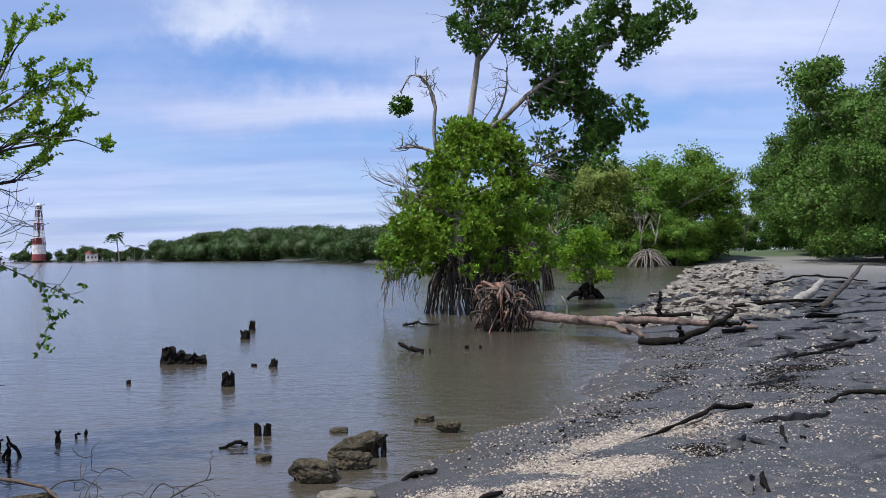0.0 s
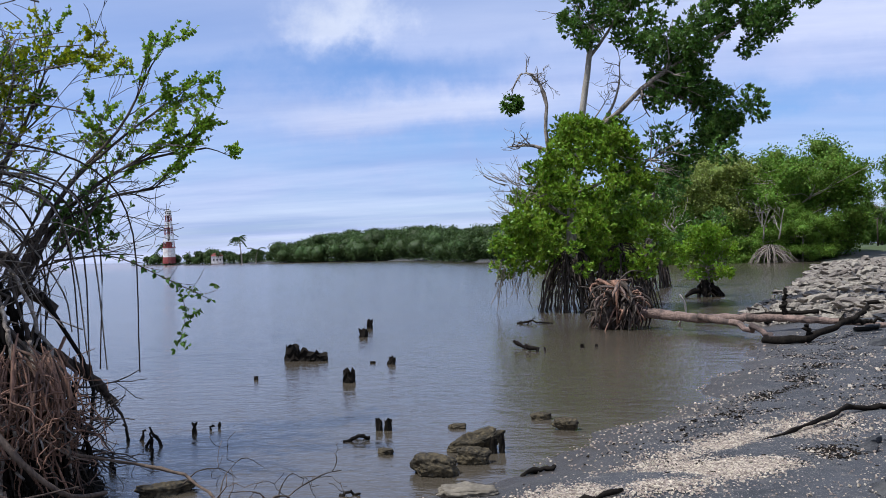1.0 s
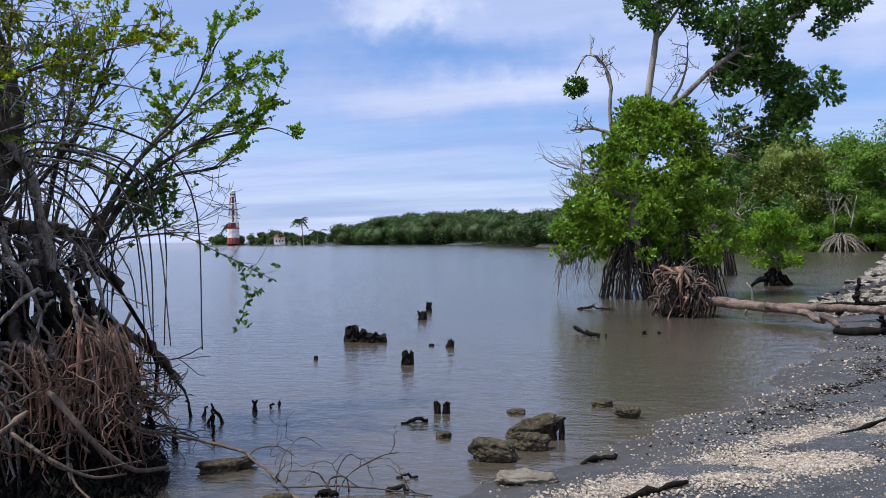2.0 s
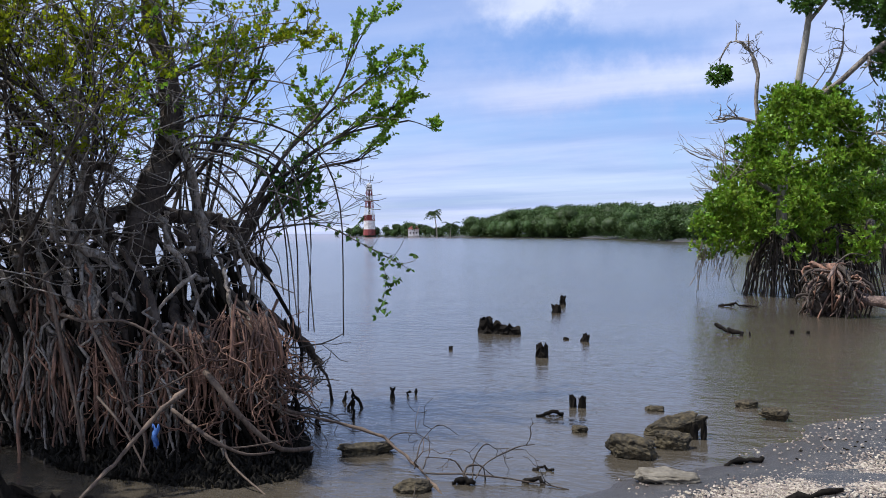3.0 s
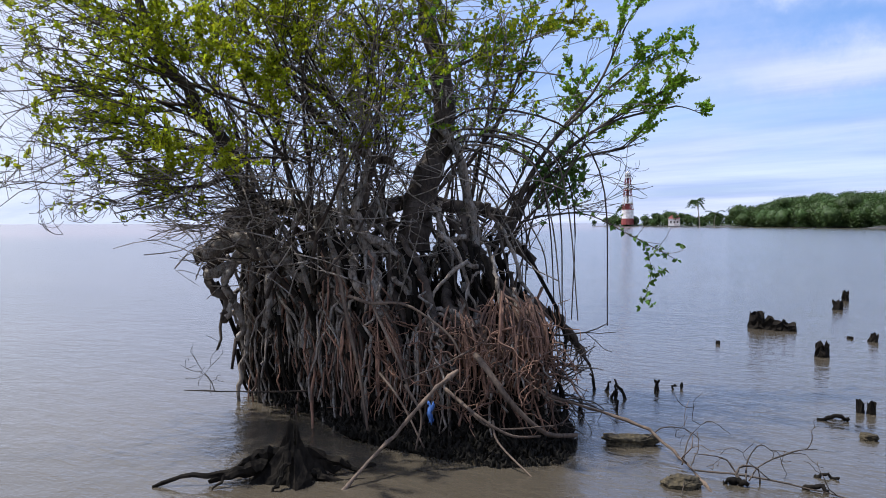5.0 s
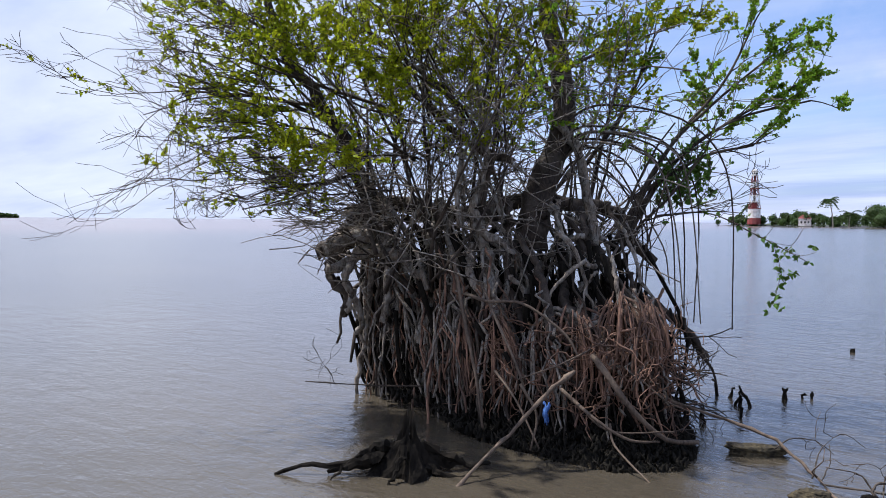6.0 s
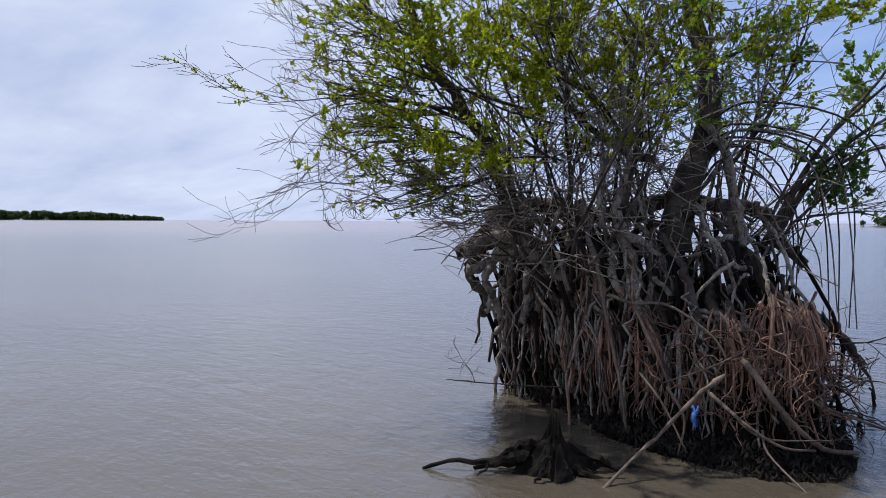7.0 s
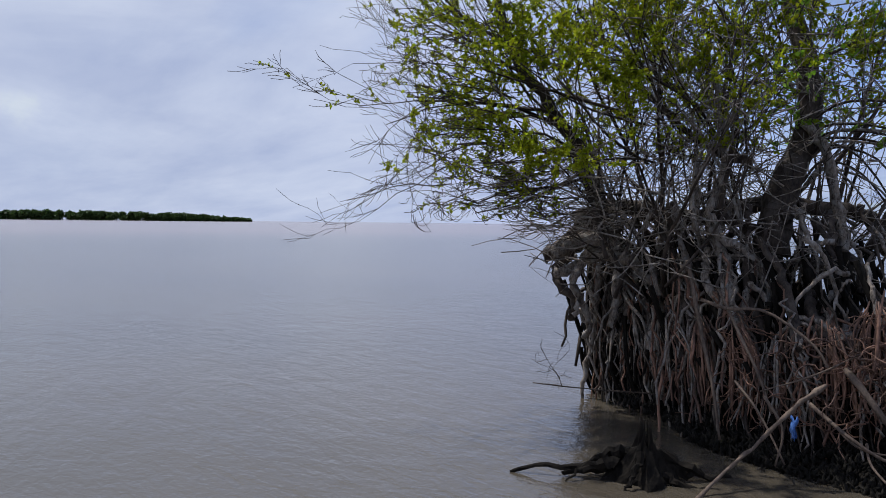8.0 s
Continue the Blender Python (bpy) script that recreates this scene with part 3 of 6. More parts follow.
def lighthouse():
    top = thing("lighthouse", "red and white banded lattice lighthouse with a white dome", "lighthouse", pose(-174, 360, 0.9, 0, 0, 12) @ Matrix.Diagonal((0.86, 0.86, 1.05, 1)))
    b = Build(); drum(b, 3.5, 3.35, 0, 2.7); part("lower_wall", b, RED_PAINT, top, "red base drum", False)
    b = Build(); drum(b, 3.3, 3.15, 2.7, 6.6); part("upper_wall", b, WHITE_PAINT, top, "white base drum", False)
    for z, r, mat in ((6.6, 3.3, RED_PAINT), (9.3, 3.0, WHITE_PAINT), (15.0, 2.3, RED_PAINT), (20.6, 1.9, WHITE_PAINT)):
        b = Build(); drum(b, r, r, z, z + 0.35, 16); part("platform", b, mat, top, smooth=False)
    bands = ((6.9, 9.4, RED_PAINT), (9.4, 12.2, WHITE_PAINT), (12.2, 15.1, RED_PAINT), (15.1, 17.6, WHITE_PAINT), (17.6, 20.6, RED_PAINT))
    rad = lambda z: 3.0 - (z - 6.9) * 0.112
    for z0, z1, mat in bands:
        for k in range(6):
            a0, a1 = k * math.pi / 3, (k + 1) * math.pi / 3
            p = lambda a, z: (rad(z) * math.cos(a), rad(z) * math.sin(a), z)
            b = Build()
            b.tube([p(a0, z0), p(a0, z1)], 0.14, 6)
            b.tube([p(a0, z0), p(a1, z1)], 0.065, 4); b.tube([p(a1, z0), p(a0, z1)], 0.065, 4)
            b.tube([p(a0, z1), p(a1, z1)], 0.08, 4)
            part("lattice_panel", b, mat, top, smooth=False)
    b = Build(); drum(b, 0.55, 0.5, 6.6, 20.6, 8); part("stair_shaft", b, DARK_METAL, top)
    b = Build(); drum(b, 1.7, 1.6, 6.9, 9.2, 8); part("cabin", b, RED_PAINT, top, smooth=False)
    b = Build(); drum(b, 1.4, 1.4, 20.9, 22.3, 12); room = part("lantern_room", b, WHITE_PAINT, top)
    for k in range(8):
        a = k * math.pi / 4
        b = Build(); box(b, (1.42 * math.cos(a), 1.42 * math.sin(a), 21.6), (0.06, 0.7, 0.9), a); part("pane", b, DARK_METAL, room, smooth=False)
    b = Build(); b.tube([(0, 0, 22.3), (0, 0, 22.8), (0, 0, 23.3), (0, 0, 23.6)], [1.6, 1.35, 0.75, 0.1], 14); part("dome", b, WHITE_PAINT, top)
    b = Build()
    ring = [(1.85 * math.cos(a), 1.85 * math.sin(a), 21.8) for a in np.linspace(0, 2 * math.pi, 17)]
    b.tube(ring, 0.06, 4); part("railing", b, WHITE_PAINT, top)
    return top


lighthouse()


def palm(x, y, h, lean, seed, label):
    rng = np.random.default_rng(seed)
    top = thing("palm_tree", label, "palm tree", pose(x, y, gz(x, y) - 0.1), "palms on the headland")
    b = Build()
    stem = path([(0, 0, 0), (lean * 0.25, 0, h * 0.5), (lean, 0, h)], 10)
    b.tube(stem, np.linspace(0.26, 0.15, 10), 8); part("trunk", b, BARK_PALE, top)
    for k in range(15):
        a, tilt = k * 2.4, rng.uniform(-0.5, 1.3)
        d = np.array((math.cos(a), math.sin(a), tilt))
        length = rng.uniform(2.9, 3.8)
        rib = np.array([stem[-1] + d * np.array((1, 1, 0.8)) * s * length + np.array((0, 0, -1.6)) * s * s * length * 0.45 for s in np.linspace(0, 1, 7)])
        b = Build(); b.tube(rib, np.linspace(0.04, 0.01, 7), 4); frond = part("frond", b, LEAF_FAR, top)
        b = Build()
        c = rib[np.repeat(np.arange(1, 7), 8)] + rng.normal(size=(48, 3)) * 0.05
        side = np.cross(d, (0, 0, 1)); sgn = np.where(np.arange(48) % 2, 1, -1)[:, None]
        b.leaves(c, side[None] * sgn + d[None] * 0.5 + np.array((0, 0, -0.5)), 1.0, rng, 0.4)
        part("leaflet_row", b, LEAF_FAR, frond)


palm(-126.5, 326, 11.2, -1.6, 3, "tall thin coconut palm leaning in the wind")
palm(-120, 324, 6.0, 0.3, 4, "short coconut palm among shoreline scrub")
palm(-179, 366, 8.5, -0.5, 8, "coconut palm beside the lighthouse")


def house():
    top = thing("house", "small white house with a red roof on the headland", "house", pose(-145.6, 346.6, gz(-145.6, 346.6) - 0.1, 0, 0, 15) @ Matrix.Diagonal((0.6, 0.6, 0.72, 1)))
    b = Build(); box(b, (0, 0, 2.2), (8, 6, 4.4)); part("wall", b, WHITE_PAINT, top, smooth=False)
    b = Build()
    v = [(-4.4, -3.4, 4.4), (4.4, -3.4, 4.4), (4.4, 3.4, 4.4), (-4.4, 3.4, 4.4), (-2.0, 0, 6.4), (2.0, 0, 6.4)]
    b.add(v, [(0, 1, 5, 4), (2, 3, 4, 5), (1, 2, 5, 5), (3, 0, 4, 4)][:2] + [(1, 2, 5, 1), (3, 0, 4, 3)])
    part("roof", b, RED_PAINT, top, smooth=False)
    for x in (-2.2, 0.2, 2.4):
        b = Build(); box(b, (x, -3.02, 2.3), (1.1, 0.1, 1.2)); pane = part("window", b, DARK_METAL, top, smooth=False)
        b = Build()
        for c, z in (((x, -3.05, 1.68), (1.3, 0.12, 0.1)), ((x, -3.05, 2.92), (1.3, 0.12, 0.1)), ((x - 0.6, -3.05, 2.3), (0.1, 0.12, 1.14)), ((x + 0.6, -3.05, 2.3), (0.1, 0.12, 1.14))):
            box(b, c, z)
        part("frame", b, WHITE_PAINT, pane, smooth=False)


house()
for x, y, h in ((-131, 336, 9.0), (-163, 357, 5.5)):
    b = Build(); b.tube([(0, 0, 0), (0, 0, h)], 0.1, 6); box(b, (0, 0, h - 0.6), (1.4, 0.1, 0.12))
    ob = part("utility_pole", b, DARK_METAL)
    ob.matrix_world = pose(x, y, gz(x, y) - 0.1)
    tagged(ob, "thin dark utility pole on the headland", "pole", "poles on the headland")


# ---- trees by the road ----
def broadleaf(name, seed, height, spread, leaf_mat, bark, leaves, leaf_size, lean=0.0, lumps=46, skirt=0.4):
    rng = np.random.default_rng(seed)
    top = thing(name, "", "tree")
    b = Build()
    stem = path([(0, 0, -0.2), (lean * 0.3, 0.1, height * 0.3), (lean, 0, height * 0.62)], 8)
    b.tube(stem, np.linspace(height * 0.022, height * 0.012, 8), 8); part("trunk", b, bark, top)
    lobes = []
    for k in range(9):
        a = k * 2.4 + rng.uniform(-0.4, 0.4)
        s = stem[int(rng.integers(3, 8))]
        e = s + np.array((math.cos(a) * spread * rng.uniform(0.4, 0.8), math.sin(a) * spread * rng.uniform(0.4, 0.8), height * rng.uniform(0.08, 0.34)))
        b = Build(); mid = (s + e) / 2 + rng.normal(size=3) * spread * 0.1
        b.tube(path([s, mid, e], 7), np.linspace(height * 0.010, height * 0.003, 7), 5)
        for _ in range(5):
            q = e + rng.normal(size=3) * spread * 0.28
            b.tube(path([mid, (mid + q) / 2 + rng.normal(size=3) * 0.3, q], 5), np.linspace(height * 0.004, 0.01, 5), 4)
        part("limb", b, bark, top)
        lobes.append(e)
    c = np.array([lobes[int(rng.integers(len(lobes)))] for _ in range(lumps)]) + np.clip(rng.normal(size=(lumps, 3)), -1.3, 1.3) * np.array((spread * 0.30, spread * 0.30, height * 0.09))
    low = rng.random(lumps) < skirt
    c[low, 2] *= rng.uniform(0.15, 0.8, low.sum())
    r = spread * rng.uniform(0.16, 0.32, lumps)
    per = leaves // lumps
    d = unit(rng.normal(size=(lumps, per, 3)))
    p = (c[:, None] + d * r[:, None, None] * rng.uniform(0.35, 1.05, (lumps, per, 1)) * np.array((1, 1, 0.75))).reshape(-1, 3)
    p = p[p[:, 2] > 0.15]
    b = Build()
    for k in range(lumps):
        if c[k, 2] - r[k] * 0.5 > 0:
            b.heart(c[k], np.array((1, 1, 0.75)) * r[k] * 0.45, rng)
    b.leaves(p, unit(rng.normal(size=p.shape) + np.array((0, 0, 0.3))), leaf_size * rng.uniform(0.6, 1.25, len(p)), rng, 0.62, 0.15)
    part("crown", b, leaf_mat, top)
    return top


def plant(tree, label, group, spots):
    first = True
    for x, y, turn, size in spots:
        m = pose(x, y, gz(x, y) - 0.05, 0, 0, turn) @ Matrix.Diagonal((size, size, size, 1))
        if first:
            tree.matrix_world = m; tagged(tree, label, group=group); first = False
        else:
            t = copy_thing(tree, pose(x, y, gz(x, y) - 0.05, 0, 0, turn)); t.scale = (size, size, size)


plant(broadleaf("broadleaf_tree", 21, 15, 6.5, LEAF_ROAD, BARK_GREY, 46000, 0.30, lumps=80), "tall dark green broadleaf tree beside the shore road", "trees by the road",
      [(43, 79, 0, 1.35), (49.5, 98, 140, 1.2), (58, 130, 160, 1.25), (37, 67, 200, 0.9), (74, 165, 20, 1.3), (86, 190, 120, 1.2)])
plant(broadleaf("broadleaf_tree", 22, 14, 7, LEAF_ROAD, BARK_GREY, 46000, 0.30, lumps=80, skirt=0.5), "spreading green broadleaf tree with a bushy skirt by the road", "trees by the road",
      [(46, 87, 60, 1.15), (51, 110, 30, 1.2), (66, 146, 200, 1.25), (58.5, 162, 100, 0.72), (44, 76, 290, 1.2)])
plant(broadleaf("mangrove_tree", 23, 11.5, 7.5, LEAF_OLIVE, BARK_PALE, 44000, 0.28, 0.6, lumps=80), "olive-green mangrove tree with pale trunk and bare limbs", "mangroves across the inlet",
      [(12.5, 97, 0, 1.12), (20.5, 101, 120, 1.12), (5, 104, 220, 1.0), (28, 116, 80, 1.05)])
plant(broadleaf("mangrove_tree", 24, 11.0, 6.5, LEAF_INLET, BARK_PALE, 44000, 0.28, -0.4, lumps=80, skirt=0.5), "rounded bright green mangrove tree at the water's edge", "mangroves across the inlet",
      [(26, 97, 0, 1.18), (16.5, 96, 100, 0.9), (26.5, 102, 210, 1.05), (20.5, 92.5, 30, 0.5), (14, 91.5, 150, 0.5), (25.5, 92, 200, 0.55)])

rng = np.random.default_rng(77)
scrub = canopy(rng, [(34, 132), (44, 168), (62, 205), (95, 235), (140, 250)], [5, 5.5, 5, 6, 7], 6, 16000, 0.5, 70, 0.3)
tagged(part("roadside_scrub", scrub, LEAF_FAR), "low green scrub closing the far end of the road", "scrub", kind="stuff")
# bare bleached trees at the edge of the inlet
for x, y, h, lean, seed in ((21.3, 91.3, 5.2, 0.05, 3), (13.6, 90.8, 4.2, -0.7, 5), (15.0, 91.5, 3.6, 0.5, 9)):
    rng = np.random.default_rng(seed)
    dead = thing("dead_tree", "bleached bare tree among mangroves across the inlet", "tree", pose(x, y, max(gz(x, y), 0)), "bare trees across the inlet")
    b = Build(); line = path([(0, 0, -0.6), (lean * 0.8, 0, h * 0.5), (lean * 2.2, 0, h)], 9); b.tube(line, np.linspace(0.17, 0.09, 9), 7, rng, 0.08); part("trunk", b, BARK_PALE, dead)
    for _ in range(5):
        b = Build(); grow(b, line[int(rng.integers(5, 9))], (rng.normal() * 0.7 + lean, rng.normal() * 0.3 - 0.2, 0.8), 2.4, 0.085, 2, rng, [], 0.6, 0.05, 0.2, 2, 0.02); part("limb", b, BARK_PALE, dead)


# ---- prop roots ----
def prop_root(rng, foot, head, arch, r, sides=5, n=8, wob=0.03):
    foot, head = np.asarray(foot, float), np.asarray(head, float)
    s = np.linspace(0, 1, n)[:, None]
    flat = head + (foot - head) * s ** 0.8
    p = np.concatenate((flat[:, :2], head[2] + (foot[2] - head[2]) * s ** arch), 1)
    p[1:-1] += rng.normal(size=(n - 2, 3)) * wob
    b = Build(); b.tube(p, np.linspace(r, r * 0.7, n), sides, rng, 0.08)
    return b, p


def root_cone(top, rng, centre, height, radius, count, mat, r=0.035):
    for _ in range(count):
        a = rng.uniform(0, 2 * math.pi); q = radius * rng.uniform(0.55, 1.05)
        foot = np.array(centre) + np.array((math.cos(a) * q, math.sin(a) * q, -0.15))
        head = np.array(centre) + np.array((math.cos(a) * q * 0.15, math.sin(a) * q * 0.15, height * rng.uniform(0.5, 1.0)))
        b, _ = prop_root(rng, foot, head, 1.9, r * rng.uniform(0.6, 1.3), wob=0.04)
        part("root", b, mat, top)


# pale root cone of the mangrove across the inlet
rng = np.random.default_rng(31)
t = thing("mangrove_roots", "pale arching prop roots of a mangrove over water", "roots", pose(21.5, 88.5, 0))
root_cone(t, rng, (0, 0, 0), 1.9, 2.7, 70, BARK_GREY, 0.05)
for _ in range(2):
    b = Build(); tips = []
    grow(b, (rng.normal() * 0.5, 0, 2.4), (rng.normal() * 0.3, 0, 1), 3.2, 0.09, 3, rng, tips, 0.6, 0.1, 0.2, 2, 0.02)
    part("stem", b, BARK_PALE, t)


# ---- the mangrove standing in the water ----
def crown_lumps(rng, lumps, per, leaves, size):
    """Rosettes of leaves on lumps (x, y, z, radius)."""
    b = Build()
    for x, y, z, r in lumps:
        n = max(int(per * r * r / 0.2), 6)
        d = unit(rng.normal(size=(n, 3)))
        p = np.array((x, y, z)) + d * r * rng.uniform(0.45, 1.05, (n, 1)) * np.array((1, 1, 0.8))
        b.rosettes(p, unit(d + np.array((0, 0, 0.5))), leaves, size, rng, 0.75, 0.06)
    return b


def standing_mangrove():
    rng = np.random.default_rng(41)
    top = thing("mangrove_tree", "large mangrove on prop roots, leafy dome and bare upper limbs", "tree", pose(0.9, 24.0, 0))
    b = Build(); b.tube(path([(-0.25, 0, 1.0), (-0.35, 0.1, 2.6), (-0.1, 0.1, 4.2), (0.05, 0, 5.6), (0.32, 0.1, 7.4), (0.55, 0.3, 9.2), (0.9, 0.2, 10.4)], 22), np.linspace(0.15, 0.05, 22), 9, rng, 0.05)
    part("trunk", b, BARK_PALE, top)
    limbs = (([(0.0, 0, 5.0), (0.9, -0.2, 5.5), (1.9, -0.3, 6.4), (3.2, -0.2, 7.2), (5.0, 0.2, 8.4)], 0.12),
             ([(1.9, -0.3, 6.4), (2.7, 0.1, 6.1), (3.8, 0.2, 5.6), (4.1, 0.2, 4.8)], 0.06),
             ([(0.3, 0.1, 7.3), (0.9, 0.1, 8.1), (1.3, 0.1, 8.8), (2.0, 0.2, 9.4)], 0.06),
             ([(0.35, 0.1, 7.6), (0.1, 0.0, 8.4), (-0.1, 0, 9.4)], 0.05),
             ([(-0.2, 0, 3.4), (1.2, -0.3, 3.9), (2.2, -0.4, 4.4)], 0.07),
             ([(-0.3, 0, 2.6), (-1.3, -0.4, 3.2), (-2.0, -0.5, 3.0)], 0.07))
    for pts, r in limbs:
        b = Build(); line = path(pts, 14); b.tube(line, np.linspace(r * 0.85, r * 0.3, 14), 7, rng, 0.08)
        limb = part("limb", b, BARK_GREY, top)
        for _ in range(9):
            b = Build()
            grow(b, line[int(rng.integers(6, 14))], rng.normal(size=3) + np.array((0.2, 0, 0.3)), 0.9, r * 0.3, 1, rng, [], thin=0.006)
            part("side_branch", b, BARK_GREY, limb)
    dead = (([(-0.9, -0.2, 4.4), (-1.0, -0.2, 5.3), (-0.95, -0.2, 6.1), (-1.25, -0.2, 6.75), (-1.65, -0.2, 6.9), (-1.95, -0.2, 6.4)], 0.07),
            ([(-0.9, -0.2, 4.6), (-1.4, -0.2, 4.8), (-2.1, -0.3, 4.78)], 0.075),
            ([(-0.95, -0.2, 5.9), (-1.1, -0.1, 6.5), (-0.9, -0.1, 6.7)], 0.035),
            ([(0.55, 0, 5.3), (0.95, 0, 5.9), (1.15, 0, 6.6), (1.15, 0, 7.15)], 0.05),
            ([(0.3, 0, 5.4), (0.6, 0, 5.8), (0.85, 0, 6.2)], 0.03))
    for pts, r in dead:
        b = Build(); line = path(pts, 12); b.tube(line, np.linspace(r, r * 0.3, 12), 6, rng, 0.08)
        limb = part("dead_limb", b, BARK_GREY, top, "bare weathered limb")
        for _ in range(7):
            b = Build()
            grow(b, line[int(rng.integers(5, 12))], rng.normal(size=3) + np.array((0, 0, 0.5)), 0.5, r * 0.3, 2, rng, [], 0.7, 0.05, 0.25, 2, 0.005)
            part("bare_twig", b, BARK_GREY, limb)
    # dome of foliage round the stem
    lumps = []
    for _ in range(170):
        z = rng.uniform(1.2, 5.4)
        wide = np.interp(z, (0.9, 1.6, 2.6, 4.0, 5.0, 5.6), (2.0, 2.5, 2.3, 1.75, 1.15, 0.5))
        mid = np.interp(z, (0.9, 2.0, 4.0, 5.5), (-0.15, -0.1, 0.15, 0.1))
        a = rng.uniform(0, 2 * math.pi); q = wide * math.sqrt(rng.uniform(0.2, 1.0))
        lumps.append((mid + math.cos(a) * q, math.sin(a) * q * 0.9, z, rng.uniform(0.28, 0.5)))
    part("crown", crown_lumps(rng, lumps, 50, 6, 0.15), LEAF_TREE, top, "bright glossy leafy dome")
    lumps = []
    for x, z, r, n in ((3.2, 6.3, 0.7, 9), (3.9, 5.6, 0.8, 12), (3.8, 4.8, 0.6, 8), (2.4, 7.4, 0.7, 10), (2.6, 6.7, 0.6, 7), (3.3, 7.1, 0.6, 7), (1.7, 7.9, 0.5, 3), (3.2, 7.9, 0.7, 7), (4.2, 8.2, 0.6, 6), (5.2, 8.2, 0.6, 6), (5.9, 8.6, 0.6, 5), (5.0, 7.4, 0.35, 2),
                       (1.4, 8.6, 0.7, 7), (0.6, 8.9, 0.6, 6), (-0.1, 8.3, 0.35, 3), (0.2, 7.6, 0.3, 2), (1.0, 10.0, 0.9, 9), (2.6, 9.2, 0.8, 7), (4.4, 9.2, 0.8, 7), (2.3, 6.0, 0.4, 3), (2.6, 4.6, 0.45, 4), (2.9, 4.0, 0.35, 3)):
        for _ in range(int(n * 1.5)):
            lumps.append((x + rng.normal() * r * 0.5, rng.normal() * 0.5, z + rng.normal() * r * 0.45, rng.uniform(0.26, 0.46)))
    part("upper_crown", crown_lumps(rng, lumps, 44, 6, 0.15), LEAF_DEEP, top, "dark green leaf sprays on the upper limbs")
    part("leaf_ball", crown_lumps(rng, [(-1.95, -0.2, 6.0, 0.36), (-1.85, -0.2, 6.05, 0.3)], 150, 6, 0.12), LEAF_DEEP, top, "round clump of leaves on a dead limb")
    root_cone(top, rng, (-0.4, 0, 0), 1.9, 1.0, 80, BARK_DARK, 0.028)
    root_cone(top, rng, (1.0, -0.4, 0), 1.9, 1.15, 60, BARK_DARK, 0.028)
    b = Build()
    for _ in range(40):
        a = rng.uniform(-2.4, -1.4); z = rng.uniform(0.8, 1.6)
        b.tube(path([(a, -0.8 + rng.normal() * 0.4, z), (a - 0.1, -0.8, z - 0.3), (a - 0.15 + rng.normal() * 0.1, -0.8, z - rng.uniform(0.3, 0.9))], 5), 0.01, 3)
    tagged(part("drooping_twig_fringe", b, BARK_GREY, top), kind="stuff")
    b = Build()
    for _ in range(26):
        p = (-1.7 + rng.normal() * 0.3, rng.normal() * 0.6, rng.uniform(2.4, 4.0))
        grow(b, p, (-1, rng.normal() * 0.4, 0.3), 0.8, 0.014, 1, rng, [], thin=0.005)
    tagged(part("bare_twig_fringe", b, BARK_GREY, top), kind="stuff")


standing_mangrove()

# a smaller root mass behind it
rng = np.random.default_rng(43)
t = thing("mangrove_tree", "leaning mangrove with a dark root mass behind the larger one", "tree", pose(4.3, 37.5, 0))
root_cone(t, rng, (0, 0, 0), 2.2, 0.9, 34, BARK_DARK, 0.05)
b = Build(); b.tube(path([(0, 0, 1.5), (-0.2, 0.2, 3), (0.4, 0.2, 5)], 8), np.linspace(0.18, 0.08, 8), 8); part("trunk", b, BARK_GREY, t)
lumps = [(rng.normal() * 1.3, rng.normal() * 1.2, rng.uniform(2.2, 5.2), rng.uniform(0.4, 0.6)) for _ in range(26)]
part("crown", crown_lumps(rng, lumps, 26, 6, 0.2), LEAF_DEEP, t)


def young_mangrove():
    rng = np.random.default_rng(47)
    top = thing("young_mangrove", "small bright green mangrove on a dark root clump", "tree", pose(5.3, 29.8, 0))
    b = Build(); b.tube(path([(0, 0, 0.1), (0.05, 0, 0.6), (0.0, 0, 1.4)], 6), np.linspace(0.1, 0.04, 6), 7)
    for _ in range(14):
        grow(b, (0, 0, rng.uniform(0.5, 1.2)), rng.normal(size=3) * np.array((1, 1, 0.3)) + np.array((0, 0, 0.6)), 0.8, 0.025, 1, rng, [], thin=0.006)
    part("trunk", b, BARK_GREY, top)
    lumps = []
    for _ in range(46):
        z = rng.uniform(0.65, 2.35); w = np.interp(z, (0.6, 1.1, 1.8, 2.4), (1.0, 1.15, 0.85, 0.25))
        a = rng.uniform(0, 6.3); q = w * math.sqrt(rng.random())
        lumps.append((math.cos(a) * q * 1.1, math.sin(a) * q * 1.1, z * 1.06, rng.uniform(0.2, 0.34)))
    part("crown", crown_lumps(rng, lumps, 66, 6, 0.13), LEAF_YOUNG, top)
    root_cone(top, rng, (0, 0, 0), 0.55, 0.55, 26, WET_SHADE_WOOD, 0.06)
    b = Build(); b.tube(path([(-0.2, -0.1, 0.2), (-0.5, -0.3, 0.22), (-0.8, -0.4, 0.02)], 6), np.linspace(0.12, 0.06, 6), 6, rng, 0.2); part("stub", b, WET_SHADE_WOOD, top)


young_mangrove()


